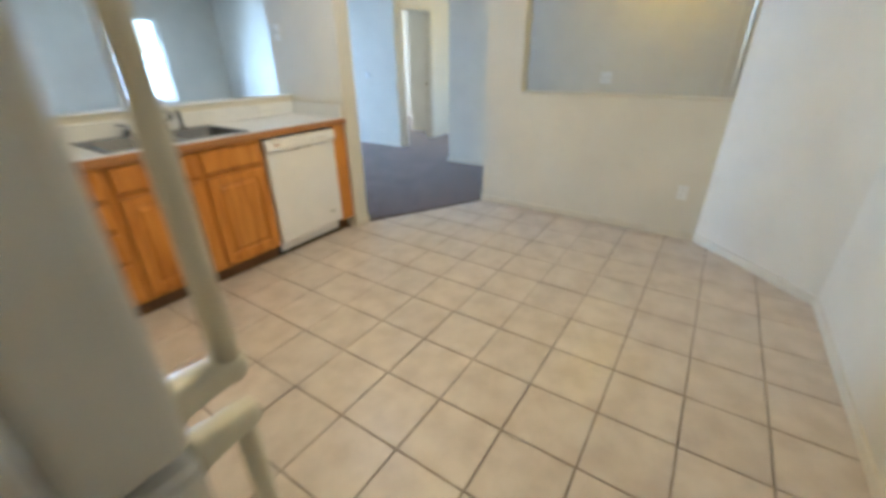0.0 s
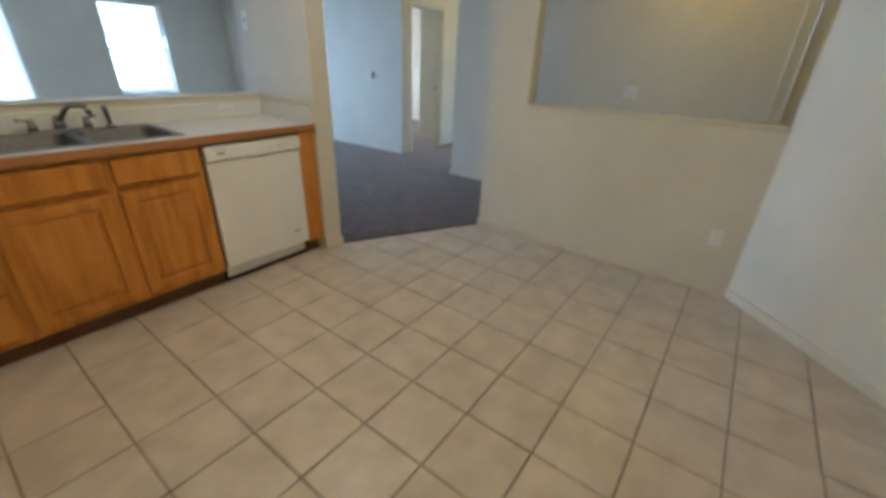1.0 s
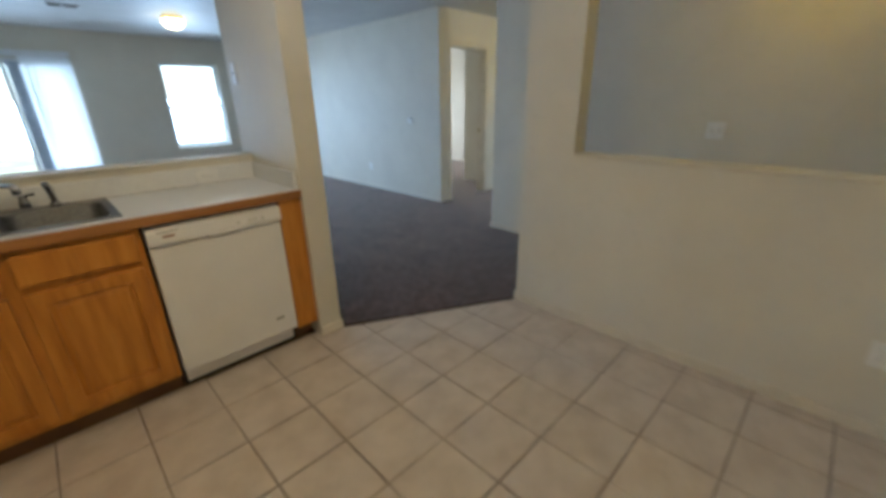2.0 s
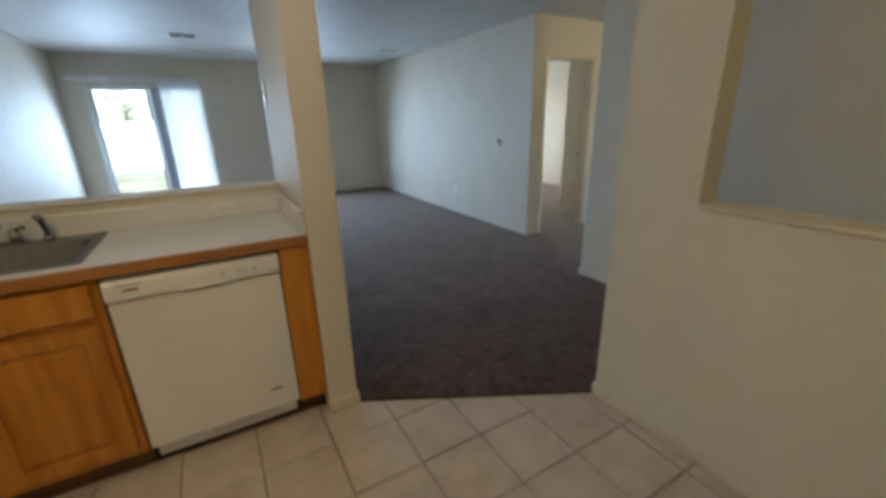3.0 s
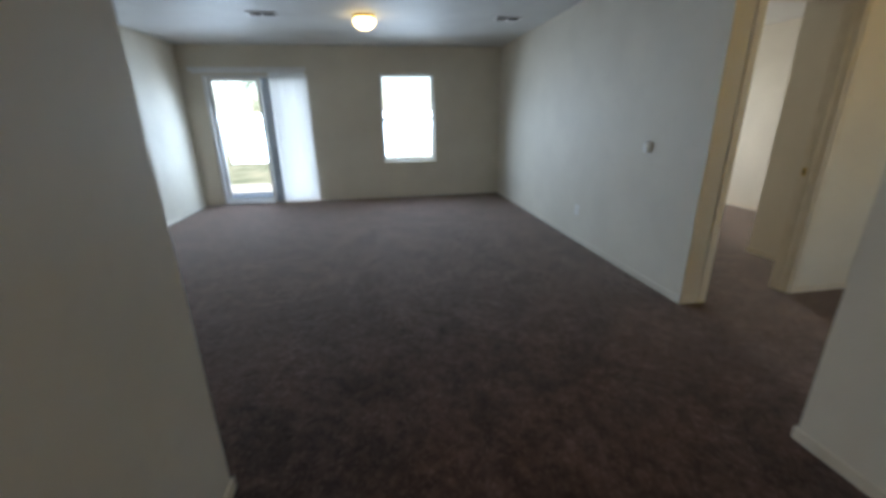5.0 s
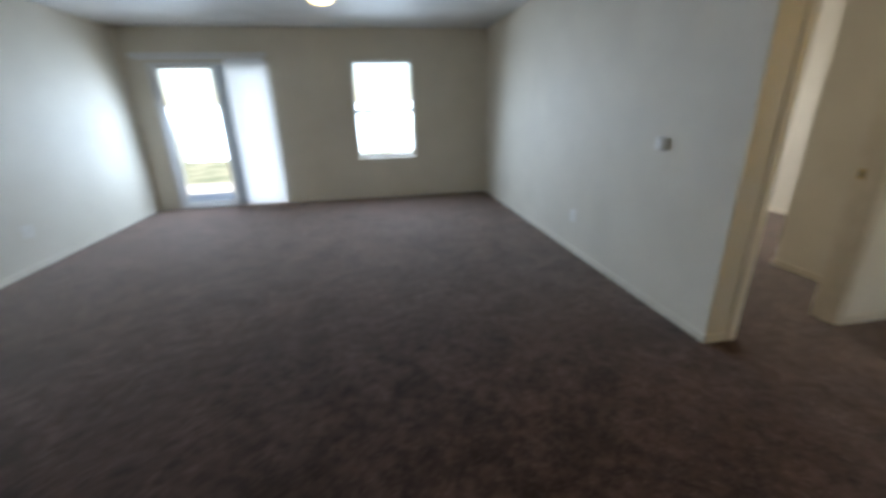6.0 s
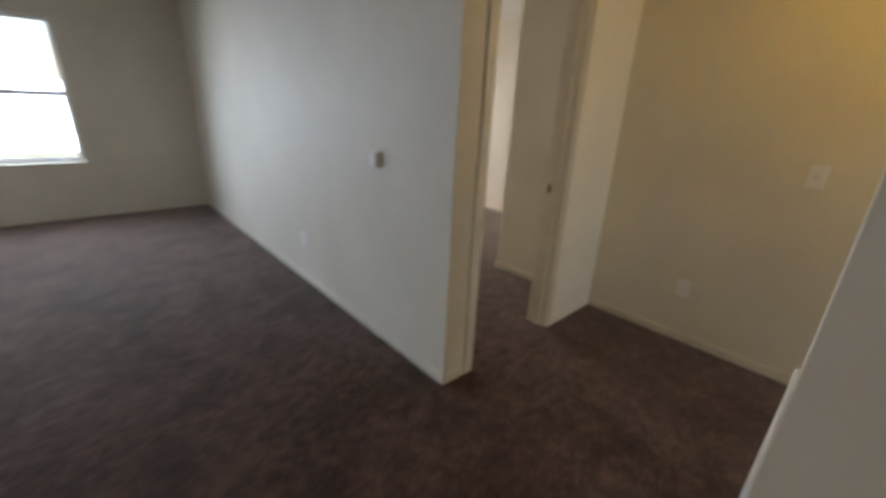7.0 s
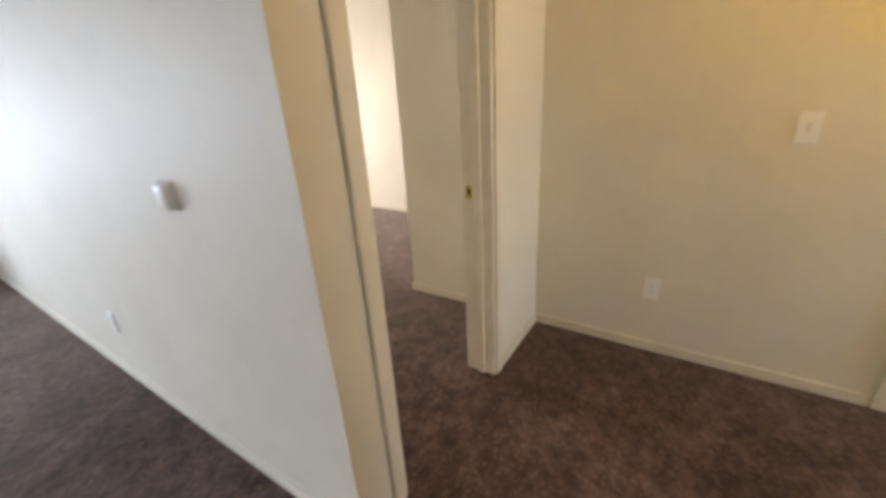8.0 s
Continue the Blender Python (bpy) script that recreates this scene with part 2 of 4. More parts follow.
def plate(bm, us, zs, holes, a, b, axis="y", round_=0.0):
    """A slab in the plane of u and z between the depths a and b, in one piece, with openings (u0, u1, z0, z1) through it."""
    holes = [(max(h[0], min(us)), min(h[1], max(us)), max(h[2], min(zs)), min(h[3], max(zs))) for h in holes]
    us = sorted({*us, *[h[0] for h in holes], *[h[1] for h in holes]})
    zs = sorted({*zs, *[h[2] for h in holes], *[h[3] for h in holes]})
    cell = {}
    for i in range(len(us) - 1):
        for k in range(len(zs) - 1):
            mu, mz = (us[i] + us[i + 1]) / 2, (zs[k] + zs[k + 1]) / 2
            if not any(h[0] < mu < h[1] and h[2] < mz < h[3] for h in holes):
                cell[i, k] = 1
    vert = {}

    def v(i, k, d):
        if (i, k, d) not in vert:
            w = b if d else a
            vert[i, k, d] = bm.verts.new((us[i], w, zs[k]) if axis == "y" else (w, us[i], zs[k]))
        return vert[i, k, d]

    fs = []
    for i, k in cell:
        fs.append(bm.faces.new((v(i, k, 0), v(i + 1, k, 0), v(i + 1, k + 1, 0), v(i, k + 1, 0))))
        fs.append(bm.faces.new((v(i, k, 1), v(i, k + 1, 1), v(i + 1, k + 1, 1), v(i + 1, k, 1))))
        for di, dk, e in ((-1, 0, ((i, k), (i, k + 1))), (1, 0, ((i + 1, k + 1), (i + 1, k))), (0, -1, ((i + 1, k), (i, k))), (0, 1, ((i, k + 1), (i + 1, k + 1)))):
            if (i + di, k + dk) not in cell:
                p, q = e
                fs.append(bm.faces.new((v(*p, 0), v(*q, 0), v(*q, 1), v(*p, 1))))
    bmesh.ops.recalc_face_normals(bm, faces=bm.faces[:])
    bmesh.ops.dissolve_limit(bm, angle_limit=0.01, verts=bm.verts[:], edges=bm.edges[:])
    if round_:
        es = [e for e in bm.edges if len(e.link_faces) == 2 and e.calc_face_angle() > 0.5]
        bmesh.ops.bevel(bm, geom=es, offset=round_, segments=2, profile=0.5, affect="EDGES", clamp_overlap=True)
    return bm


def B(*a, **k):
    return box(bmesh.new(), *a, **k)


def to_mesh(name, bm, mat, origin):
    bmesh.ops.translate(bm, verts=bm.verts[:], vec=-Vector(origin))
    me = bpy.data.meshes.new(name)
    bm.to_mesh(me)
    bm.free()
    me.materials.append(mat)
    return me


def thing(name, at, label, category, group=""):
    ob = new(name)
    ob.empty_display_size = 0.1
    ob.location = at
    ORIGIN[ob.name] = Vector(at)
    return tagged(ob, label, category, group)


def part(name, bm, mat, parent, label=""):
    o = ORIGIN[parent.name]
    ob = new(name, to_mesh(name, bm, mat, o))
    ob.parent = parent
    ORIGIN[ob.name] = o
    return tagged(ob, label)


def solo(name, bm, mat, label, category, kind="", group=""):
    """A thing of one mesh, its origin at the middle of its base."""
    xs, ys, zs = ([v.co[i] for v in bm.verts] for i in range(3))
    o = Vector(((min(xs) + max(xs)) / 2, (min(ys) + max(ys)) / 2, min(zs)))
    ob = new(name, to_mesh(name, bm, mat, o))
    ob.location = o
    ORIGIN[ob.name] = o
    return tagged(ob, label, category, group, kind)


def structure(name, bm, mat, label, category):
    return solo(name, bm, mat, label, category, "structure")


# ---- structure ----
H = 2.45          # ceiling
T = 0.12          # inner walls
XL, XR = 0.17, 5.205          # living room, its side walls
YN = 9.36          # window wall
XE = 6.713         # end of the hall
YH = 4.633         # hall wall with the bedroom doorway


def wall(name, *boxes):
    bm = bmesh.new()
    for b in boxes:
        box(bm, *b)
    return structure(name, bm, PAINT, "cream painted drywall wall with light orange-peel texture", "wall")


def pierced(name, us, a, b, holes, axis="y"):
    return structure(name, plate(bmesh.new(), us, (0, H), holes, a, b, axis), PAINT, "cream painted drywall wall with light orange-peel texture", "wall")


pierced("wall_north", (-0.05, 8.47), YN, YN + 0.14, [(0.46, 2.03, -0.1, 2.03), (3.16, 4.06, 0.61, 2.05), (6.62, 7.78, 0.61, 2.05)])
wall("wall_west_living", (0.05, XL, 5.37, YN, 0, H))
wall("wall_alcove", (-0.82, 0.05, 5.49, 5.61, 0, H), (-0.94, -0.82, 3.385, 5.61, 0, H))
pierced("wall_pass_through", (-0.82, 2.27), 3.385, 3.52, [(0.32, 2.5, 1.062, 2.15)])
wall("wall_stub", (2.27, 2.41, 2.76, 3.545, 0, H))
wall("wall_west_kitchen", (-0.87, -0.75, 0.62, 3.385, 0, H), (-2.0, -0.75, 0.50, 0.62, 0, H), (-2.12, -2.0, -0.566, 0.62, 0, H))
wall("wall_south_kitchen", (-2.0, 2.836, -0.566, -0.446, 0, H))
_bm = bmesh.new()
prism(_bm, [(2.836, -0.446), (3.514, 0.232), (3.634, 0.232), (3.634, 0.18), (2.888, -0.566), (2.836, -0.566)], 0, H)
structure("wall_angled", _bm, PAINT, "cream painted drywall wall set at an angle across the corner", "wall")
pierced("wall_half", (0.232, 2.168), 3.515, 3.635, [(0.1, 1.818, 1.055, 2.16)], "x")
wall("wall_west_entry", (3.515, 3.635, -1.5, 0.18, 0, H))
wall("wall_south_entry", (3.515, 4.89, -1.62, -1.5, 0, H))
pierced("wall_east_entry", (-1.5, 3.385), 4.77, 4.89, [(-0.60, 0.25, -0.1, 2.06)], "x")
wall("wall_return_air", (4.89, 5.70, 3.265, 3.385, 0, H))
wall("wall_west_corridor", (5.58, 5.70, 1.0, 3.265, 0, H))
pierced("wall_south_corridor", (5.58, 8.45), 0.88, 1.0, [(6.12, 6.64, 0.6, 1.96)])
pierced("wall_east_hall", (1.0, 5.55), XE, XE + T, [(2.34, 3.10, -0.1, 2.05)], "x")
wall("wall_bathroom", (XE + T, 8.33, 4.5, 4.62, 0, H), (8.33, 8.45, 1.0, 5.43, 0, H))
pierced("wall_north_hall", (XR + T, XE), YH, YH + 0.14, [(5.40, 6.155, -0.1, 2.045)])
wall("wall_east_living", (XR, XR + T, YH, YN, 0, H))
wall("wall_south_bedroom", (XE + T, 8.33, 5.43, 5.55, 0, H))
wall("wall_east_bedroom", (8.33, 8.45, 5.43, YN, 0, H))
structure("ceiling", B(-2.12, 8.47, -1.62, YN + 0.14, H, H + 0.16), CEIL, "white textured ceiling with a slight sheen", "ceiling")

structure("floor", B(-2.12, 8.47, -1.62, YN + 0.14, -0.12, -0.012), GROUT, "brown cement grout bed under the floor coverings", "floor")
_bm = bmesh.new()
prism(_bm, [(-0.85, 3.45), (2.34, 3.45), (2.34, 2.80), (2.41, 2.768), (3.515, 2.176), (3.575, 2.176), (3.575, -1.55), (8.4, -1.55), (8.4, 9.4), (-0.85, 9.4)], -0.011, 0.007)
structure("carpet", _bm, CARPET, "dark brown mottled cut-pile carpet, worn and unevenly brushed", "carpet")
structure("bathroom_floor", B(XE + 0.05, 8.33, 1.0, 4.5, 0.0, 0.013), BATH_FLOOR, "warm tan sheet vinyl floor", "floor")


def run(name, *boxes, paint=None):
    bm = bmesh.new()
    for b in boxes:
        box(bm, *b, bevel=0.004, seg=1)
    return structure(name, bm, paint or TRIM, "cream painted wooden baseboard", "baseboard")


BH, BT = 0.062, 0.012
run("baseboard_east_living", (XR - BT, XR, YH - BT, YN, 0, BH), (XR - BT, 5.345, YH - BT, YH, 0, BH), paint=PAINT)
run("baseboard_north_living", (XL, 0.42, YN - BT, YN, 0, BH), (2.045, XR - BT, YN - BT, YN, 0, BH), paint=PAINT)
run("baseboard_west_living", (XL, XL + BT, 5.37, YN - BT, 0, BH), paint=PAINT)
run("baseboard_stub", (2.27, 2.41 + BT, 2.76 - BT, 2.76, 0, BH), (2.41, 2.41 + BT, 2.76, 3.545 + BT, 0, BH))
run("baseboard_half_wall", (3.515 - BT, 3.515, 0.24, 2.168, 0, BH), (3.515 - BT, 3.635 + BT, 2.168, 2.168 + BT, 0, BH), (3.635, 3.635 + BT, -1.5, 2.168, 0, BH))
run("baseboard_entry", (4.77 - BT, 4.77, 0.34, 3.385 + BT, 0, BH), (4.77, 5.70 + BT, 3.385, 3.385 + BT, 0, BH), (5.70, 5.70 + BT, 1.0, 3.385, 0, BH))
run("baseboard_hall", (XE - BT, XE, 3.17, YH, 0, BH), (6.205, XE - BT, YH - BT, YH, 0, BH))
run("baseboard_bedroom", (XE - BT, XE, YH + 0.14, 5.55 + BT, 0, BH), (XE, 8.33, 5.55, 5.55 + BT, 0, BH), (8.33 - BT, 8.33, 5.56, YN, 0, BH))
run("baseboard_south_kitchen", (-2.0, 2.836, -0.446, -0.446 + BT, 0, BH))
_bm = bmesh.new()
prism(_bm, [(2.836, -0.446), (2.831, -0.434), (3.503, 0.238), (3.514, 0.232)], 0, BH)
structure("baseboard_angled", _bm, TRIM, "cream painted wooden baseboard", "baseboard")

# caps of the two half walls
structure("sill_pass_through", B(0.32, 2.268, 3.372, 3.535, 1.064, 1.082, bevel=0.006), PAINT, "painted ledge on top of the kitchen half wall", "ledge")
structure("sill_half_wall", B(3.505, 3.645, 0.234, 1.816, 1.057, 1.075, bevel=0.006), TRIM, "painted ledge on top of the dining half wall", "ledge")


def casing(name, boxes, label):
    bm = bmesh.new()
    for b in boxes:
        box(bm, *b, bevel=0.005, seg=2)
    return structure(name, bm, TRIM, label, "door trim")


casing("trim_bedroom_door", [(5.345, 5.404, YH - 0.016, YH - 0.002, 0, 2.10), (6.150, 6.205, YH - 0.016, YH - 0.002, 0, 2.10), (5.404, 6.150, YH - 0.016, YH - 0.002, 2.04, 2.10),
                             (5.402, 5.420, YH - 0.004, YH + 0.146, 0, 2.025), (6.134, 6.153, YH - 0.004, YH + 0.146, 0, 2.025), (5.402, 6.153, YH - 0.004, YH + 0.146, 2.026, 2.043),
                             (5.420, 5.431, YH + 0.045, YH + 0.085, 0, 2.015), (6.123, 6.134, YH + 0.045, YH + 0.085, 0, 2.015), (5.420, 6.134, YH + 0.045, YH + 0.085, 2.015, 2.026)],
       "cream painted wooden casing, jamb and stop of the bedroom doorway")
casing("trim_bathroom_door", [(XE - 0.016, XE - 0.002, 3.10, 3.165, 0, 2.11), (XE - 0.016, XE - 0.002, 2.275, 2.34, 0, 2.11), (XE - 0.016, XE - 0.002, 2.34, 3.10, 2.045, 2.11),
                              (XE - 0.004, XE + T + 0.004, 3.084, 3.102, 0, 2.03), (XE - 0.004, XE + T + 0.004, 2.338, 2.356, 0, 2.03)],
       "cream painted wooden casing of the bathroom doorway")
casing("trim_entry_closet_door", [(4.754, 4.768, 0.25, 0.335, 0, 2.13), (4.754, 4.768, -0.685, -0.60, 0, 2.13), (4.754, 4.768, -0.60, 0.25, 2.06, 2.13)],
       "cream painted wooden casing of the closet door")


# ---- windows and doors ----
def make_window(name, x0, x1, z0, z1, rail, label):
    w = thing(name, ((x0 + x1) / 2, YN + 0.09, z0), label, "window")
    w["kind"] = "structure"
    fr = bmesh.new()
    plate(fr, (x0, x1), (z0, z1), [(x0 + 0.02, x1 - 0.02, z0 + 0.022, z1 - 0.02)], YN + 0.06, YN + 0.135, "y", 0.004)
    part("window_frame", fr, VINYL, w)
    for k, (a, b, yy) in enumerate(((z0 + 0.022, rail + 0.024, 0.072), (rail - 0.024, z1 - 0.02, 0.102))):
        sa = bmesh.new()
        xa, xb, y0, y1 = x0 + 0.02, x1 - 0.02, YN + yy, YN + yy + 0.026
        plate(sa, (xa, xb), (a, b), [(xa + 0.018, xb - 0.018, a + (0.024 if k == 0 else 0.044), b - 0.058 if k == 0 else b - 0.018)], y0, y1, "y", 0.003)
        s = part("sash", sa, VINYL, w)
        g = part("pane", B(xa + 0.014, xb - 0.014, y0 + 0.010, y0 + 0.014, a + 0.018, b - 0.014), GLASS, s)
        g.visible_shadow = False
    part("latch", B((x0 + x1) / 2 - 0.03, (x0 + x1) / 2 + 0.03, YN + 0.06, YN + 0.085, rail + 0.0245, rail + 0.038, bevel=0.004), VINYL, w, "white sash lock")
    part("window_sill", B(x0 - 0.03, x1 + 0.03, YN - 0.022, YN + 0.058, z0 - 0.02, z0 - 0.002, bevel=0.005), TRIM, w, "painted wooden sill")
    return w


make_window("window_1", 3.162, 4.058, 0.632, 2.048, 1.335, "white vinyl single-hung window with bright daylight behind")
# Unseen window, added so that daylight reaches the bedroom.
make_window("window_2", 6.622, 7.778, 0.632, 2.048, 1.335, "unseen white vinyl window, added for daylight in the bedroom")

# Unseen window, added as the opening for the corridor's south light.
w3 = thing("window_3", (6.38, 0.90, 0.6), "unseen white vinyl window, added to light the corridor from the south", "window")
w3["kind"] = "structure"
part("window_frame", plate(bmesh.new(), (6.122, 6.638), (0.602, 1.958), [(6.15, 6.61, 0.63, 1.93)], 0.885, 0.925, "y", 0.003), VINYL, w3)
_g = part("pane", B(6.145, 6.615, 0.900, 0.904, 0.625, 1.935), GLASS, w3)
_g.visible_shadow = False

sd = thing("door_1", (1.22, YN + 0.07, 0), "white vinyl sliding patio door, one glass leaf clear", "sliding door")
sd["kind"] = "structure"
_bm = plate(bmesh.new(), (0.462, 2.028), (0.0, 2.028), [(0.505, 2.006, -0.1, 2.005)], YN + 0.01, YN + 0.138, "y", 0.004)
part("door_frame", _bm, VINYL, sd)
part("threshold", B(0.505, 2.006, YN + 0.005, YN + 0.138, 0.008, 0.04, bevel=0.004), VINYL, sd, "white sill track")
for xa, xb, yy, st in ((0.507, 1.30, 0.085, 0.055), (1.24, 2.004, 0.03, 0.032)):
    lf = bmesh.new()
    y0, y1 = YN + yy, YN + yy + 0.038
    plate(lf, (xa, xb), (0.042, 2.003), [(xa + 0.055, xb - st, 0.10, 1.955)], y0, y1, "y", 0.004)
    leaf = part("door_leaf", lf, VINYL, sd)
    g = part("pane", B(xa + 0.05, xb - st + 0.005, y0 + 0.016, y0 + 0.021, 0.095, 1.96), GLASS, leaf)
    g.visible_shadow = False
# Strip over the white leaf, coloured as the stile looks in shade.
part("shaded_stile", B(1.308, 1.458, YN + 0.003, YN + 0.026, 0.042, 1.983, bevel=0.004), STILE_SHADE, sd, "stile of the sliding leaf, shade in its grey-blue colour")
part("door_handle", B(1.262, 1.285, YN + 0.0, YN + 0.028, 0.92, 1.10, bevel=0.006), VINYL, sd, "white pull handle")

bl = thing("vertical_blind", (1.17, YN - 0.05, 2.04), "white vertical slat blind drawn aside at the patio door", "blind")
part("valance", B(0.31, 2.02, YN - 0.085, YN - 0.004, 2.078, 2.138, bevel=0.004), VINYL, bl, "white valance over the blind's track")
part("head_rail", B(0.36, 1.98, YN - 0.065, YN - 0.025, 2.0535, 2.076, bevel=0.003), VINYL, bl)
for k in range(9):
    sl = bmesh.new()
    x = 1.490 + 0.060 * k
    a = radians(15 + 4 * math.sin(k * 2.3))
    c, s = math.cos(a) * 0.0445, math.sin(a) * 0.0445
    rows = []
    for z in (0.025, 2.052):
        rows.append([sl.verts.new((x + c * u + s * 0.16 * (1 - u * u), YN - 0.045 - s * u, z)) for u in (-1, -0.5, 0, 0.5, 1)])
    for i in range(4):
        sl.faces.new((rows[0][i], rows[0][i + 1], rows[1][i + 1], rows[1][i])).smooth = True
    bmesh.ops.solidify(sl, geom=sl.faces[:], thickness=0.0012)
    part("slat", sl, SLAT, bl)
part("wand", tube(bmesh.new(), [(1.425, YN - 0.09, 1.99), (1.42, YN - 0.09, 1.2), (1.42, YN - 0.09, 0.95)], 0.004, 8), VINYL, bl)

cd = thing("door_2", (4.80, -0.175, 0), "white painted closet door, closed", "door")
cd["kind"] = "structure"
part("door_leaf", B(4.777, 4.812, -0.597, 0.247, 0.012, 2.055, bevel=0.003), TRIM, cd)
for za, zb in ((0.25, 0.95), (1.10, 1.90)):
    for ya, yb in ((-0.49, -0.215), (-0.135, 0.14)):
        part("panel", B(4.7715, 4.7765, ya, yb, za, zb, bevel=0.003), TRIM, cd)
part("door_knob", lathe(bmesh.new(), [(0.024, 0), (0.024, -0.008), (0.011, -0.012), (0.011, -0.03), (0.026, -0.04), (0.026, -0.058), (0.012, -0.066)], (4.7765, -0.53, 0.96), "x", 20), BRASS, cd, "brass knob")


# ---- kitchen cabinets ----
YF = 2.80          # face of the cabinet frames
CT = 0.932         # countertop


def panel_door(x0, x1, z0, z1, parent, y=YF):
    """A raised-panel oak door: frame, groove and raised field."""
    d = bmesh.new()
    s = 0.056
    y0 = y - 0.022
    plate(d, (x0, x1), (z0, z1), [(x0 + s, x1 - s, z0 + s, z1 - s)], y0, y, "y", 0.0035)
    door = part("door", d, OAK, parent)
    f = bmesh.new()
    xa, xb, za, zb = x0 + s - 0.002, x1 - s + 0.002, z0 + s - 0.002, z1 - s + 0.002
    box(f, xa, xb, y - 0.010, y - 0.001, za, zb)
    rings = []
    for inset, depth in ((0.005, 0.0102), (0.024, 0.0150), (0.0265, 0.0185), (0.032, 0.0195)):
        rings.append([f.verts.new(p) for p in ((xa + inset, y - depth, za + inset), (xb - inset, y - depth, za + inset), (xb - inset, y - depth, zb - inset), (xa + inset, y - depth, zb - inset))])
    f.faces.new(rings[-1])
    for lo, hi in zip(rings, rings[1:]):
        for i in range(4):
            f.faces.new((lo[i], lo[(i + 1) % 4], hi[(i + 1) % 4], hi[i]))
    bmesh.ops.recalc_face_normals(f, faces=f.faces[:])
    part("raised_panel", f, OAK, door)
    return door


def drawer_front(x0, x1, z0, z1, parent):
    """A slab front whose edges are cut back towards the frame behind."""
    d = bmesh.new()
    rings = []
    for inset, depth in ((0.010, 0.0), (0.0, 0.012), (0.0, 0.019), (0.004, 0.0235), (0.012, 0.025)):
        rings.append([d.verts.new(p) for p in ((x0 + inset, YF - depth, z0 + inset), (x1 - inset, YF - depth, z0 + inset), (x1 - inset, YF - depth, z1 - inset), (x0 + inset, YF - depth, z1 - inset))])
    d.faces.new(rings[0])
    d.faces.new(rings[-1])
    for lo, hi in zip(rings, rings[1:]):
        for i in range(4):
            d.faces.new((lo[i], lo[(i + 1) % 4], hi[(i + 1) % 4], hi[i]))
    bmesh.ops.recalc_face_normals(d, faces=d.faces[:])
    return part("drawer_front", d, OAK, parent)


def carcass(x0, x1, openings, parent, top=0.888):
    """Body, face frame and toe kick; openings: (x0, x1, z0, z1) in the face frame."""
    part("body", B(x0 + 0.001, x1 - 0.001, YF + 0.02, 3.382, 0.10, top), OAK, parent)
    fr = bmesh.new()
    plate(fr, (x0 + 0.001, x1 - 0.001), (0.10, 0.888), openings, YF + 0.001, YF + 0.0195)
    part("face_frame", fr, OAK, parent)
    part("toe_kick", B(x0 + 0.001, x1 - 0.001, YF + 0.06, YF + 0.075, 0.0, 0.0995), SHADED_KICK, parent, "toe kick board, coloured dark for the shade below")


sb = thing("sink_base_cabinet", (1.08, 3.09, 0), "honey oak sink cabinet with two raised-panel doors", "cabinet")
carcass(0.64, 1.527, [(0.68, 1.06, 0.15, 0.69), (1.135, 1.485, 0.15, 0.69), (0.68, 1.06, 0.755, 0.85), (1.135, 1.485, 0.755, 0.85)], sb, top=0.735)
panel_door(0.662, 1.078, 0.135, 0.706, sb)
panel_door(1.117, 1.503, 0.135, 0.706, sb)
drawer_front(0.662, 1.078, 0.738, 0.866, sb)
drawer_front(1.117, 1.503, 0.738, 0.866, sb)

db = thing("drawer_cabinet", (0.41, 3.09, 0), "honey oak base cabinet with four drawers", "cabinet")
carcass(0.183, 0.64, [(0.225, 0.595, a, b) for a, b in ((0.16, 0.34), (0.39, 0.53), (0.575, 0.69), (0.735, 0.85))], db)
for a, b in ((0.135, 0.352), (0.374, 0.540), (0.562, 0.700), (0.722, 0.866)):
    drawer_front(0.206, 0.615, a, b, db)

bc = thing("base_cabinet", (-0.28, 3.09, 0), "honey oak base cabinet with a raised-panel door", "cabinet")
carcass(-0.745, 0.183, [(-0.25, 0.14, 0.15, 0.69), (-0.25, 0.14, 0.755, 0.85)], bc)
panel_door(-0.27, 0.158, 0.135, 0.706, bc)
drawer_front(-0.27, 0.158, 0.738, 0.866, bc)

fp = thing("end_cabinet", (2.205, 3.05, 0), "narrow honey oak end cabinet beside the dishwasher", "cabinet")
part("side_panel", B(2.142, 2.268, YF - 0.014, 3.38, 0.10, 0.888, bevel=0.002), OAK, fp)
part("toe_kick", B(2.142, 2.258, YF + 0.06, YF + 0.075, 0.0, 0.098), SHADED_KICK, fp, "toe kick board, coloured dark as in shade")

# dishwasher
dw = thing("dishwasher", (1.833, 3.07, 0), "white built-in dishwasher with a closed flat door", "dishwasher")
part("tub", B(1.537, 2.139, YF + 0.049, 3.37, 0.06, 0.875), BLACK, dw, "dark shell of the dishwasher")
part("door", B(1.541, 2.136, YF - 0.022, YF + 0.022, 0.118, 0.779, bevel=0.007, seg=3), ENAMEL, dw)
_bm = bmesh.new()
prof = [(YF + 0.02, 0.785), (YF - 0.022, 0.785), (YF - 0.034, 0.791), (YF - 0.038, 0.81), (YF - 0.035, 0.85), (YF - 0.026, 0.868), (YF + 0.02, 0.872)]
ring = [[_bm.verts.new((x, y, z)) for y, z in prof] for x in (1.540, 2.137)]
for i in range(len(prof)):
    j = (i + 1) % len(prof)
    _bm.faces.new((ring[0][i], ring[0][j], ring[1][j], ring[1][i]))
_bm.faces.new(ring[0])
_bm.faces.new(ring[1][::-1])
bmesh.ops.recalc_face_normals(_bm, faces=_bm.faces[:])
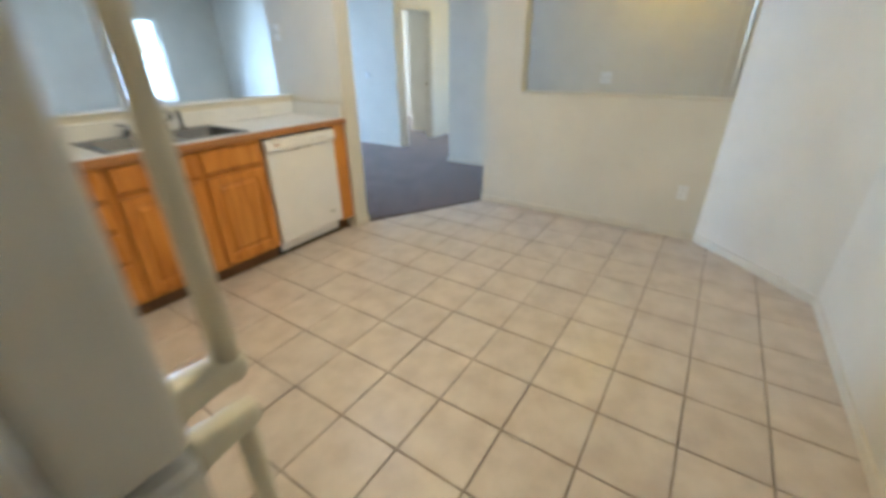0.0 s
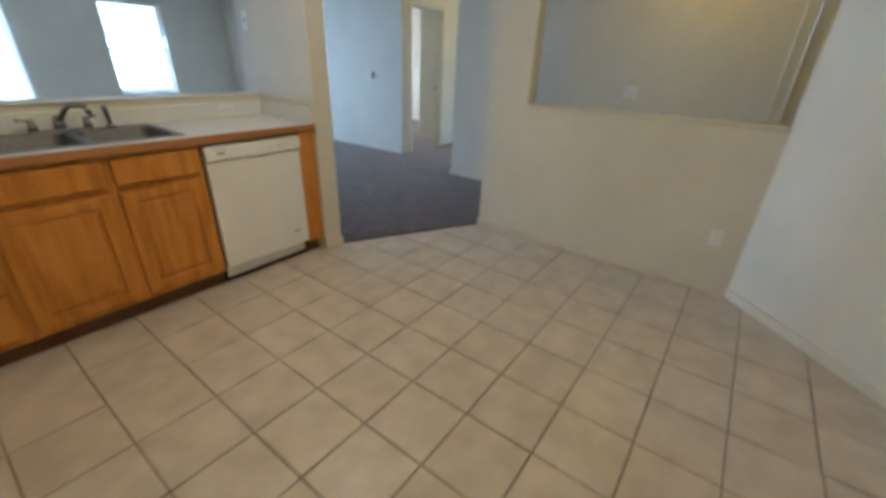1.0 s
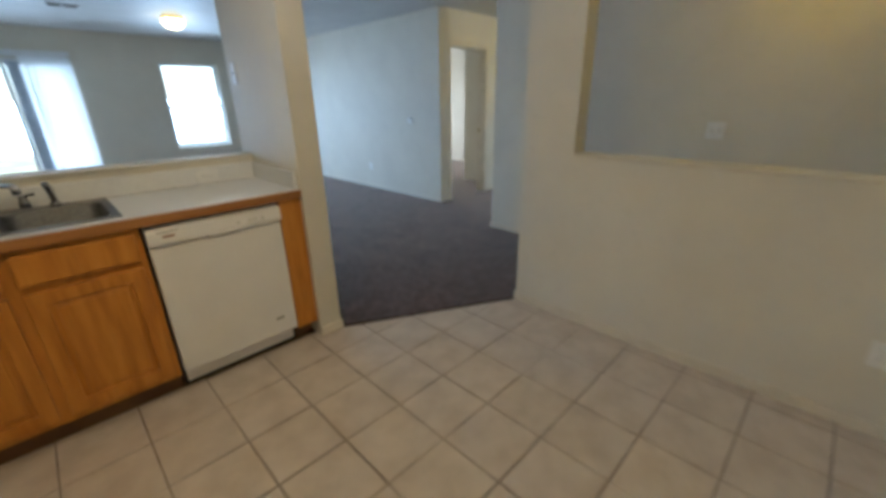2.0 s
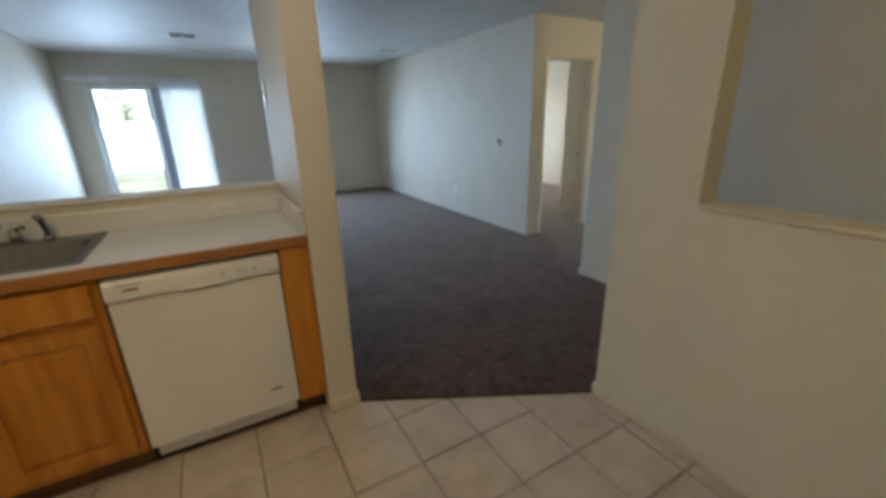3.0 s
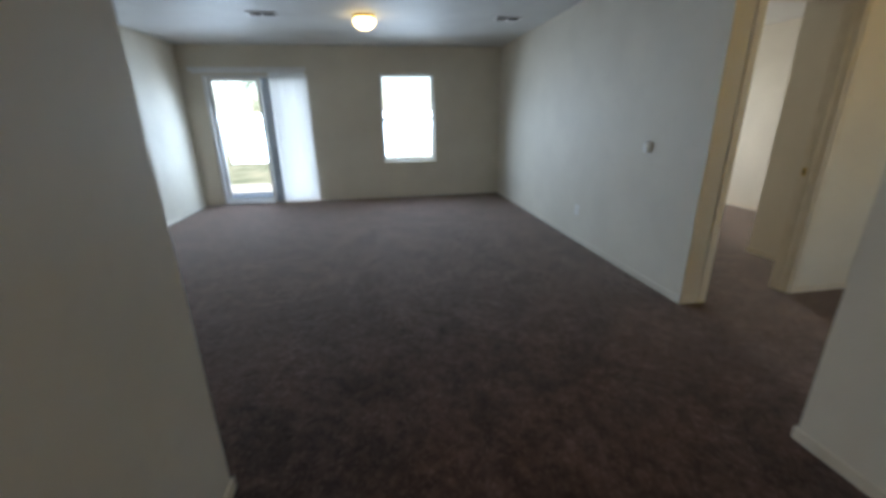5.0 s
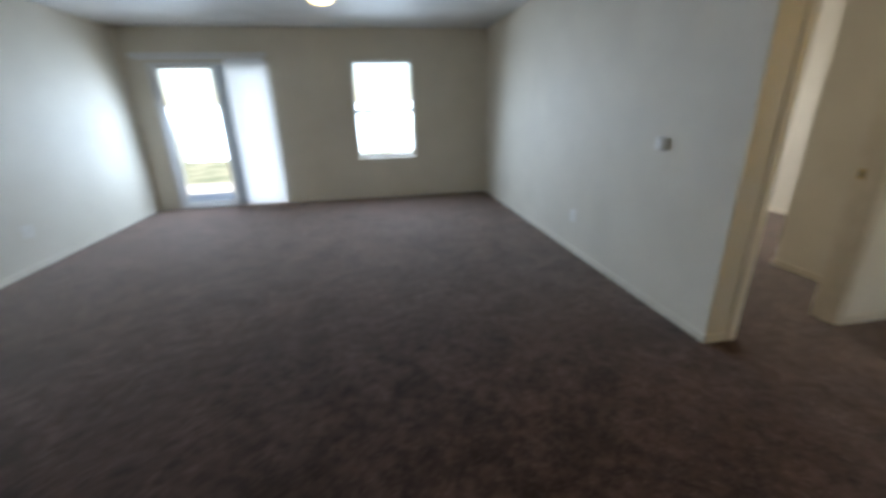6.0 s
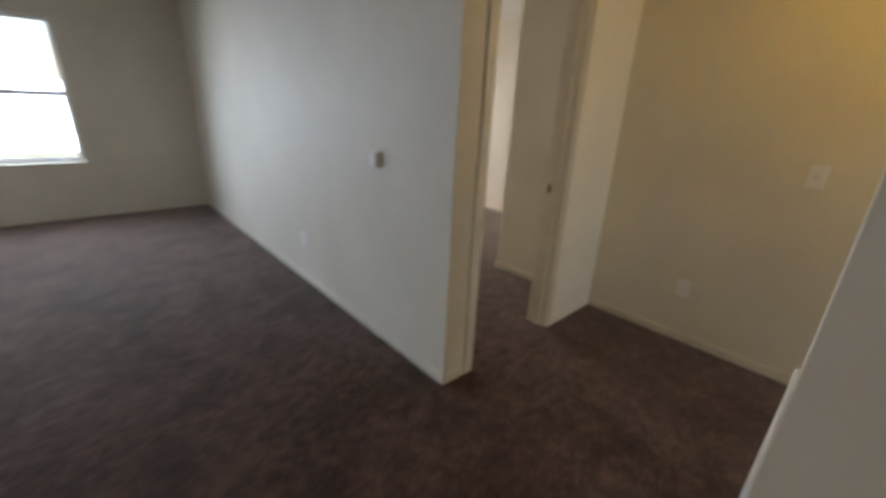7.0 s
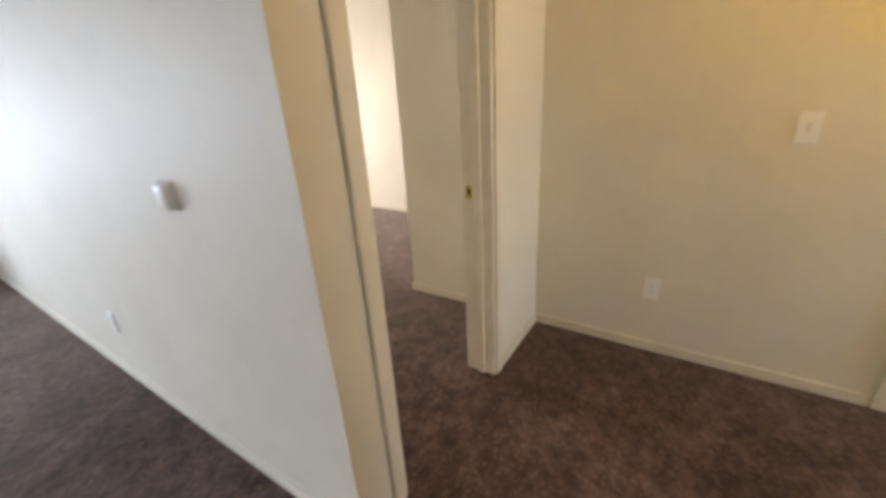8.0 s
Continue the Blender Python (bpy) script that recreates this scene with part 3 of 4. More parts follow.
cp = part("control_panel", _bm, ENAMEL, dw, "white rounded control strip")
# Grey strip painted in for the shadow below the control strip.
part("pull_shade", B(1.775, 1.915, YF - 0.031, YF - 0.0235, 0.7795, 0.7845), PRINT_SHADE_GREY, cp, "grey strip that paints the finger pull's shade")
part("latch", B(1.772, 1.918, YF - 0.046, YF - 0.0355, 0.788, 0.800, bevel=0.004), ENAMEL, cp, "white latch lip")
part("vent_slot", B(1.578, 1.662, YF - 0.0372, YF - 0.0345, 0.847, 0.8515), PRINT_SHADE_GREY, cp, "narrow grey vent slot")
for x, w in ((1.921, 0.008), (1.978, 0.011), (2.004, 0.011), (2.040, 0.009)):
    part("button", B(x - w, x + w, YF - 0.0405, YF - 0.035, 0.817, 0.831, bevel=0.002), GREY_KEY, cp, "pale grey push button")
part("badge", B(1.598, 1.644, YF - 0.0392, YF - 0.0355, 0.823, 0.834, bevel=0.001), LOGO_RED, cp, "small red-brown maker's mark")
part("door_badge", B(2.020, 2.068, YF - 0.0235, YF - 0.0215, 0.213, 0.227, bevel=0.001), PRINT_SHADE_GREY, dw, "small grey mark on the door")
part("kick_plate", B(1.55, 2.125, YF + 0.035, YF + 0.047, 0.03, 0.108, bevel=0.002), ENAMEL, dw, "white kick plate")
part("foot_board", B(1.537, 2.139, YF + 0.06, YF + 0.07, 0.0, 0.058), BLACK, dw)

# countertop with an opening for the sink
SX0, SX1, SY0, SY1 = 0.70, 1.492, 2.838, 3.345
ct = thing("countertop", (0.76, 3.08, 0.89), "white laminate countertop with an oak front edge", "countertop")
_bm = plate(bmesh.new(), (-0.748, 2.268), (2.778, 3.383), [(SX0 + 0.015, SX1 - 0.015, SY0 + 0.015, SY1 - 0.015)], -CT, -0.892)
bmesh.ops.rotate(_bm, verts=_bm.verts[:], cent=(0, 0, 0), matrix=Matrix(((1, 0, 0), (0, 0, 1), (0, -1, 0))))
part("top", _bm, LAMINATE, ct)
part("front_edge", B(-0.748, 2.268, 2.758, 2.7775, 0.889, CT + 0.001, bevel=0.006, seg=3), OAK_EDGE, ct, "honey oak edge strip")
part("backsplash", B(-0.748, 2.268, 3.364, 3.3835, CT + 0.0005, 1.032, bevel=0.004), LAMINATE, ct)
part("side_splash", B(2.249, 2.2685, 2.79, 3.363, CT + 0.0005, 1.032, bevel=0.004), LAMINATE, ct)

# sink
sk = thing("kitchen_sink", (1.096, 3.125, 0.76), "stainless steel double-bowl sink set into the countertop", "sink")
bx = ((SX0 + 0.035, 1.075), (1.117, SX1 - 0.035))
by = (SY0 + 0.035, SY1 - 0.095)
zt = CT + 0.007
_bm = plate(bmesh.new(), (SX0, SX1), (SY0, SY1), [(*bx[0], *by), (*bx[1], *by)], -zt, -CT - 0.001, "y", 0.0025)
bmesh.ops.rotate(_bm, verts=_bm.verts[:], cent=(0, 0, 0), matrix=Matrix(((1, 0, 0), (0, 0, 1), (0, -1, 0))))
part("rim", _bm, STEEL, sk)
for xa, xb in bx:
    bo = bmesh.new()
    rows = []
    for z, ins, rad in ((zt - 0.001, 0.0, 0.05), (zt - 0.012, 0.006, 0.05), (0.80, 0.014, 0.055), (0.775, 0.03, 0.06), (0.768, 0.06, 0.06)):
        ringv = []
        for cx, cy, a0 in ((xb - ins - rad, by[1] - ins - rad, 0), (xa + ins + rad, by[1] - ins - rad, 90), (xa + ins + rad, by[0] + ins + rad, 180), (xb - ins - rad, by[0] + ins + rad, 270)):
            for k in range(6):
                a = radians(a0 + 18 * k)
                ringv.append(bo.verts.new((cx + rad * math.cos(a), cy + rad * math.sin(a), z)))
        rows.append(ringv)
    for a, b in zip(rows, rows[1:]):
        for k in range(24):
            bo.faces.new((a[k], a[(k + 1) % 24], b[(k + 1) % 24], b[k])).smooth = True
    bo.faces.new(rows[-1])
    bmesh.ops.recalc_face_normals(bo, faces=bo.faces[:])
    bmesh.ops.reverse_faces(bo, faces=bo.faces[:])
    bowl = part("bowl", bo, SHADED_STEEL, sk)
    part("drain", lathe(bmesh.new(), [(0.042, 0.0), (0.042, 0.003), (0.030, 0.0045), (0.012, 0.006)], ((xa + xb) / 2, (by[0] + by[1]) / 2, 0.7685), "z", 24), CHROME, bowl)

# faucet
fz = zt
fy = SY1 - 0.045
fc = thing("kitchen_faucet", (1.09, fy, fz), "chrome two-handle kitchen faucet with a swivel spout", "faucet")
part("deck_plate", B(0.96, 1.22, fy - 0.028, fy + 0.028, fz, fz + 0.012, bevel=0.005), STEEL, fc)
part("hub", lathe(bmesh.new(), [(0.027, 0), (0.026, 0.03), (0.021, 0.05), (0.018, 0.062), (0.008, 0.07)], (1.085, fy, fz + 0.012), "z", 24), CHROME, fc)
part("spout", tube(bmesh.new(), [(1.085, fy - 0.004, fz + 0.045), (1.092, fy - 0.012, fz + 0.062), (1.118, fy - 0.046, fz + 0.112), (1.128, fy - 0.058, fz + 0.124), (1.145, fy - 0.076, fz + 0.128),
                                  (1.178, fy - 0.108, fz + 0.127), (1.188, fy - 0.118, fz + 0.124), (1.193, fy - 0.122, fz + 0.114), (1.194, fy - 0.123, fz + 0.090)],
                   [0.017, 0.016, 0.0135, 0.011, 0.0085, 0.0085, 0.012, 0.015, 0.015]), CHROME, fc, "angular chrome spout with a round nozzle")
for x, dx in ((0.98, -0.055), (1.20, 0.04)):
    hd = part("handle", lathe(bmesh.new(), [(0.021, 0), (0.02, 0.022), (0.015, 0.036), (0.016, 0.05), (0.009, 0.056)], (x, fy, fz + 0.012), "z", 20), CHROME, fc)
    part("lever", tube(bmesh.new(), [(x, fy, fz + 0.058), (x + dx * 0.5, fy - 0.012, fz + 0.067), (x + dx, fy - 0.024, fz + 0.071)], [0.008, 0.0065, 0.008], 12), CHROME, hd)
sp = thing("side_sprayer", (1.30, fy, fz), "chrome side sprayer standing in the sink ledge", "sprayer")
part("collar", lathe(bmesh.new(), [(0.022, 0), (0.021, 0.012), (0.015, 0.022)], (1.30, fy, fz), "z", 20), CHROME, sp)
part("spray_head", tube(bmesh.new(), [(1.30, fy, fz + 0.02), (1.298, fy - 0.002, fz + 0.06), (1.294, fy - 0.006, fz + 0.092), (1.286, fy - 0.018, fz + 0.112)], [0.011, 0.013, 0.015, 0.014]), CHROME, sp)

# refrigerator
rf = thing("refrigerator", (-0.29, 0.92, 0), "off-white top-freezer refrigerator with cream vertical bar handles", "refrigerator")
part("cabinet", B(-0.72, -0.0475, 0.531, 1.294, 0.03, 1.67, bevel=0.008), FRIDGE_WHITE, rf)
part("base_grille", B(-0.08, -0.036, 0.545, 1.28, 0.01, 0.10, bevel=0.004), PLASTIC, rf)
for z0, z1, h0, h1 in ((0.112, 1.126, 0.62, 1.118), (1.134, 1.672, 1.148, 1.58)):
    d = part("door", B(-0.044, 0.020, 0.530, 1.295, z0, z1, bevel=0.012, seg=3), FRIDGE_WHITE, rf)
    part("gasket", B(-0.0472, -0.0442, 0.535, 1.275, z0 + 0.02, z1 - 0.02), PLASTIC, d, "white rubber door seal")
    za, zb = (h0, h1)
    part("handle", tube(bmesh.new(), [(0.0625, 0.560, za), (0.0622, 0.560, za + 0.12), (0.0612, 0.560, (za + zb) / 2), (0.060, 0.560, zb - 0.08), (0.060, 0.560, zb)], [0.0095, 0.0085, 0.0085, 0.0085, 0.0085], 18), AGED_PLASTIC, d, "cream vertical bar handle")
    for zz in (za + 0.010, zb - 0.010):
        bk = bmesh.new()
        rows = []
        for x, hy, hz in ((0.0195, 0.017, 0.0165), (0.026, 0.0145, 0.0135), (0.045, 0.0125, 0.0115), (0.064, 0.0115, 0.0105), (0.0705, 0.0095, 0.0085), (0.0735, 0.005, 0.0045)):
            rows.append([bk.verts.new((x, 0.560 + hy * math.copysign(abs(math.cos(q)) ** 0.6, math.cos(q)), zz + hz * math.copysign(abs(math.sin(q)) ** 0.6, math.sin(q))))
                         for q in (2 * math.pi * (k + 0.5) / 16 for k in range(16))])
        for lo, hi in zip(rows, rows[1:]):
            for k in range(16):
                bk.faces.new((lo[k], lo[(k + 1) % 16], hi[(k + 1) % 16], hi[k])).smooth = True
        bk.faces.new(rows[0])
        bk.faces.new(rows[-1][::-1])
        bmesh.ops.recalc_face_normals(bk, faces=bk.faces[:])
        part("handle_bracket", bk, AGED_PLASTIC, d, "rounded cream end bracket")
part("hinge_cap", B(-0.08, 0.0, 1.22, 1.285, 1.6725, 1.69, bevel=0.005), PLASTIC, rf)


# ---- wall plates and small fixtures ----
def local_frame(at, facing):
    """Pose of a plate: its local -y looks out of the wall."""
    turn = {"-y": 0, "+x": 90, "+y": 180, "-x": -90}[facing]
    return pose(*at, 0, 0, turn)


def outlet_plate(at, facing, label):
    o = thing("wall_outlet", (0, 0, 0), label, "outlet", "wall outlets")
    part("cover_plate", B(-0.036, 0.036, -0.007, -0.0005, -0.058, 0.058, bevel=0.0025), PLASTIC, o)
    for z in (-0.02, 0.02):
        s = part("socket", B(-0.016, 0.016, -0.0095, -0.0068, z - 0.013, z + 0.013, bevel=0.003), PLASTIC, o)
        for x in (-0.006, 0.006):
            part("slot", B(x - 0.001, x + 0.001, -0.0102, -0.0094, z - 0.002, z + 0.006), BLACK, s)
    part("screw", lathe(bmesh.new(), [(0.0028, 0), (0.0028, -0.0012), (0.001, -0.0016)], (0, -0.007, 0), "y", 10), STEEL, o)
    o.matrix_basis = local_frame(at, facing)
    return o


def switch_plate(at, facing, label, gangs=1):
    o = thing("light_switch", (0, 0, 0), label, "switch", "light switches")
    w = 0.036 + 0.023 * (gangs - 1)
    part("cover_plate", B(-w, w, -0.007, -0.0005, -0.058, 0.058, bevel=0.0025), PLASTIC, o)
    for g in range(gangs):
        x = (g - (gangs - 1) / 2) * 0.046
        part("collar", B(x - 0.007, x + 0.007, -0.0085, -0.0068, -0.015, 0.015, bevel=0.001), GREY_KEY, o, "pale grey slot round the toggle")
        tg = bmesh.new()
        box(tg, x - 0.0042, x + 0.0042, -0.019, -0.008, 0.0, 0.009, bevel=0.0015)
        part("toggle", tg, PLASTIC, o)
    o.matrix_basis = local_frame(at, facing)
    return o


outlet_plate((XE, 4.032, 0.363), "-x", "white outlet plate low on the hall wall")
outlet_plate((XR, 6.30, 0.356), "-x", "white outlet plate low on the living room wall")
outlet_plate((XL, 6.61, 0.37), "+x", "white outlet plate low on the living room wall")
outlet_plate((XL, 7.03, 0.37), "+x", "white cable outlet plate low on the living room wall")
outlet_plate((3.515, 0.391, 0.377), "-x", "white outlet plate low on the dining half wall")
ob_ = outlet_plate((1.98, 3.364, 0.982), "-y", "white outlet plate lying sideways on the kitchen backsplash")
ob_.matrix_basis = local_frame((1.98, 3.364, 0.982), "-y") @ pose(0, 0, 0, 0, 90, 0)
switch_plate((XE, 3.60, 1.140), "-x", "white toggle switch plate on the hall wall")
switch_plate((4.77, 1.391, 1.144), "-x", "white double toggle switch plate on the entry wall", 2)
switch_plate((2.41, 2.865, 1.12), "+x", "white toggle switch plate on the end of the kitchen stub wall")
outlet_plate((XE, 4.98, 0.36), "-x", "white outlet plate low on the bedroom wall")
switch_plate((XE, 4.985, 1.14), "-x", "white double toggle switch plate on the bedroom wall", 2)

ja = thing("phone_jack", (2.27, 3.43, 1.50), "white wall phone plate on the stub wall", "phone jack")
part("cover_plate", B(2.262, 2.2695, 3.395, 3.465, 1.49, 1.61, bevel=0.0025), PLASTIC, ja)
part("jack", B(2.2585, 2.2625, 3.42, 3.44, 1.54, 1.56, bevel=0.001), PRINT_SHADE_GREY, ja)

ws = thing("wall_sensor", (XR, 5.235, 1.06), "white plastic motion sensor with a curved face on the wall", "sensor")
_bm = bmesh.new()
_rows = []
for z, depth, half in ((1.063, 0.015, 0.032), (1.065, 0.021, 0.037), (1.070, 0.025, 0.0395), (1.080, 0.027, 0.040), (1.118, 0.027, 0.040), (1.133, 0.025, 0.039), (1.142, 0.019, 0.036), (1.147, 0.010, 0.031)):
    _rows.append([_bm.verts.new((XR - 0.0066 - depth * (1 - abs(u) ** 5), 5.235 + half * u, z)) for u in (-1, -0.94, -0.85, -0.7, -0.45, -0.2, 0, 0.2, 0.45, 0.7, 0.85, 0.94, 1)])
for lo, hi in zip(_rows, _rows[1:]):
    for k in range(12):
        _bm.faces.new((lo[k], lo[k + 1], hi[k + 1], hi[k])).smooth = True
    _bm.faces.new((lo[0], hi[0], hi[12], lo[12]))
_bm.faces.new(_rows[0])
_bm.faces.new(_rows[-1][::-1])
bmesh.ops.recalc_face_normals(_bm, faces=_bm.faces[:])
part("housing", _bm, BRIGHT_PLASTIC, ws)
part("back_plate", B(XR - 0.0065, XR - 0.0005, 5.192, 5.278, 1.060, 1.149, bevel=0.002), PLASTIC, ws)

tm = thing("thermostat", (XE, 3.343, 1.445), "white thermostat with a small dark display", "thermostat")
part("back_plate", B(XE - 0.008, XE - 0.0005, 3.288, 3.398, 1.448, 1.540, bevel=0.003), PLASTIC, tm)
part("housing", B(XE - 0.033, XE - 0.0082, 3.291, 3.395, 1.451, 1.537, bevel=0.006, seg=3), PLASTIC, tm)
part("display", B(XE - 0.0345, XE - 0.0325, 3.318, 3.368, 1.500, 1.524, bevel=0.001), LCD, tm, "dark liquid-crystal display")
for k in range(3):
    part("button", B(XE - 0.0355, XE - 0.0325, 3.322 + 0.018 * k, 3.332 + 0.018 * k, 1.474, 1.482, bevel=0.001), PLASTIC, tm)

st = thing("strike_plate", (6.1335, YH + 0.10, 0.90), "brass strike plate on the bedroom door jamb", "strike plate")
part("plate", B(6.1315, 6.1342, YH + 0.092, YH + 0.122, 0.905, 0.965, bevel=0.0008), BRASS, st)
part("hole", B(6.1308, 6.1316, YH + 0.099, YH + 0.114, 0.922, 0.948), BLACK, st)

rg = thing("return_air_grille", (5.22, 3.385, 0.10), "white steel return-air grille low on the hall wall", "vent")
_bm = plate(bmesh.new(), (4.90, 5.54), (0.10, 0.666), [(4.918, 5.522, 0.118, 0.648)], 3.3855, 3.397, "y", 0.003)
part("frame", _bm, ENAMEL, rg)
part("backing", B(4.918, 5.522, 3.3852, 3.3862, 0.118, 0.648), ENAMEL, rg)
for k in range(32):
    z = 0.120 + 0.0165 * k
    lv = bmesh.new()
    vs = [lv.verts.new(p) for p in ((4.918, 3.3868, z + 0.0165), (5.522, 3.3868, z + 0.0165), (5.522, 3.3945, z), (4.918, 3.3945, z))]
    lv.faces.new(vs)
    bmesh.ops.solidify(lv, geom=lv.faces[:], thickness=0.001)
    part("louver", lv, ENAMEL, rg)


def ceiling_vent(x, y, wx, wy, label):
    v = thing("ceiling_vent", (x, y, H - 0.016), label, "vent", "ceiling registers")
    fr = bmesh.new()
    a, b, z0, z1 = wx / 2, wy / 2, H - 0.012, H - 0.0005
    for q in ((x - a, x + a, y - b, y - b + 0.022, z0, z1), (x - a, x + a, y + b - 0.022, y + b, z0, z1), (x - a, x - a + 0.022, y - b + 0.022, y + b - 0.022, z0, z1),
              (x + a - 0.022, x + a, y - b + 0.022, y + b - 0.022, z0, z1), (x - 0.012, x + 0.012, y - b + 0.022, y + b - 0.022, z0, z1)):
        box(fr, *q, bevel=0.003)
    part("frame", fr, ENAMEL, v)
    # A flat dark sheet paints the duct's shade; there is no opening behind.
    part("backing", B(x - a + 0.02, x + a - 0.02, y - b + 0.02, y + b - 0.02, H - 0.0015, H - 0.0006), DUCT_SHADE, v, "dark sheet for the shade inside the duct")
    n = 4
    for k in range(n):
        yy = y - b + 0.03 + (wy - 0.06) * k / (n - 1)
        for xa, xb in ((x - a + 0.022, x - 0.012), (x + 0.012, x + a - 0.022)):
            lv = bmesh.new()
            lv.faces.new([lv.verts.new(p) for p in ((xa, yy, H - 0.003), (xb, yy, H - 0.003), (xb, yy + 0.004, H - 0.013), (xa, yy + 0.004, H - 0.013))])
            bmesh.ops.solidify(lv, geom=lv.faces[:], thickness=0.001)
            # Louvers coloured grey, so the white register's gaps read as shaded.
            part("louver", lv, PRINT_SHADE_GREY, v)
    return v


ceiling_vent(1.93, 7.33, 0.30, 0.17, "white steel ceiling register with dark gaps")
ceiling_vent(4.67, 7.36, 0.30, 0.17, "white steel ceiling register with dark gaps")


def dome_lamp(x, y, power, label, r=0.15, tint=WARM):
    lamp = thing("ceiling_lamp", (x, y, H - 0.12), label, "ceiling lamp", "ceiling lamps")
    part("canopy", lathe(bmesh.new(), [(r * 0.86, 0), (r * 0.88, -0.010), (r * 0.80, -0.026), (r * 0.74, -0.030)], (x, y, H - 0.0005), "z", 40), BRASS, lamp, "brass canopy ring")
    part("shade", lathe(bmesh.new(), [(r * 0.74, -0.031), (r * 0.80, -0.042), (r * 0.84, -0.062), (r * 0.78, -0.092), (r * 0.60, -0.120), (r * 0.36, -0.137), (r * 0.10, -0.143)], (x, y, H), "z", 40),
         glow("lamp_glass", tint, power), lamp, "glowing frosted glass dome")
    part("finial", lathe(bmesh.new(), [(0.010, -0.1435), (0.012, -0.150), (0.006, -0.157), (0.003, -0.161)], (x, y, H), "z", 16), BRASS, lamp)
    return lamp


dome_lamp(3.005, 7.36, 1.9, "lit flush ceiling lamp with a frosted dome over the living room", 0.15, (1.0, 0.76, 0.36))
dome_lamp(4.35, 0.92, 1.8, "lit flush ceiling lamp with a frosted dome in the entry")
dome_lamp(6.00, 3.30, 4.3, "lit flush ceiling lamp with a frosted dome in the hall")
# Unseen lamp, added to give the kitchen its warm light.
dome_lamp(1.2, 1.35, 7.0, "unseen lit ceiling lamp with wide frosted dome, added over the kitchen", 0.20, SOFT)
dome_lamp(2.0, 2.45, 2.3, "lit flush ceiling lamp with a frosted dome over the counter", 0.15, (1.0, 0.86, 0.72))
# Out of view, added to brighten the room behind the bathroom doorway.
dome_lamp(7.50, 2.80, 3.0, "unseen lit ceiling lamp with frosted dome, added in the bathroom")

# ---- outdoors ----
structure("ground", B(-300, 300, YN + 0.14, 600, -0.4, -0.10), LAWN, "dry lawn that runs to the distance", "lawn")
structure("patio", B(-0.6, 3.0, YN + 0.141, YN + 2.6, -0.10, -0.035, bevel=0.01), CONCRETE, "pale concrete patio slab outside the sliding door", "patio")


def make_tree(x, y, h, seed, label):
    rnd = random.Random(seed)
    t = thing("tree", (x, y, -0.1), label, "tree", "trees beyond the lawn")
    tr = bmesh.new()
    tube(tr, [(x, y, -0.15), (x + 0.05, y, h * 0.25), (x - 0.04, y, h * 0.5), (x, y, h * 0.85)], [h * 0.04, h * 0.03, h * 0.022, h * 0.006], 10)
    for k in range(7):
        a, z = rnd.uniform(0, 6.28), h * rnd.uniform(0.3, 0.6)
        ln = h * rnd.uniform(0.18, 0.3)
        tube(tr, [(x, y, z), (x + math.cos(a) * ln * 0.5, y + math.sin(a) * ln * 0.5, z + ln * 0.45), (x + math.cos(a) * ln, y + math.sin(a) * ln, z + ln * 0.8)], [h * 0.013, h * 0.009, h * 0.003], 6)
    part("trunk", tr, BARK, t)
    vs, fs = [], []
    for _ in range(30):
        a, rr, z = rnd.uniform(0, 6.28), h * 0.32 * math.sqrt(rnd.random()), h * rnd.uniform(0.32, 1.0)
        rr *= 1.15 - abs(z / h - 0.55)
        c = Vector((x + rr * math.cos(a), y + rr * math.sin(a), z))
        for _ in range(60):
            p = c + Vector((rnd.gauss(0, 1), rnd.gauss(0, 1), rnd.gauss(0, 0.8))) * h * 0.055
            u = Vector((rnd.gauss(0, 1), rnd.gauss(0, 1), rnd.gauss(0, 1))).normalized()
            v = u.orthogonal().normalized()
            s = h * rnd.uniform(0.012, 0.022)
            i = len(vs)
            vs += [p - u * s, p + v * s * 0.6, p + u * s, p - v * s * 0.6]
            fs.append((i, i + 1, i + 2, i + 3))
    me = bpy.data.meshes.new("crown")
    me.from_pydata([tuple(v - Vector((x, y, -0.1))) for v in vs], [], fs)
    me.materials.append(LEAF)
    cr = new("crown", me)
    cr.parent = t
    return t


make_tree(-3.4, 44, 4.6, 3, "leafy green tree standing on the lawn")
make_tree(-9.0, 52, 7.2, 4, "leafy green tree standing on the lawn")

# ---- floor tiles ----
P, TX, TY, GAP = 0.3006, 1.023, 1.337, 0.0066
REGION = [(-2.0, -0.446), (2.836, -0.446), (3.514, 0.232), (3.514, 2.173), (2.27, 2.840), (-0.75, 2.88), (-2.0, 0.55)]
INSET = 0.004


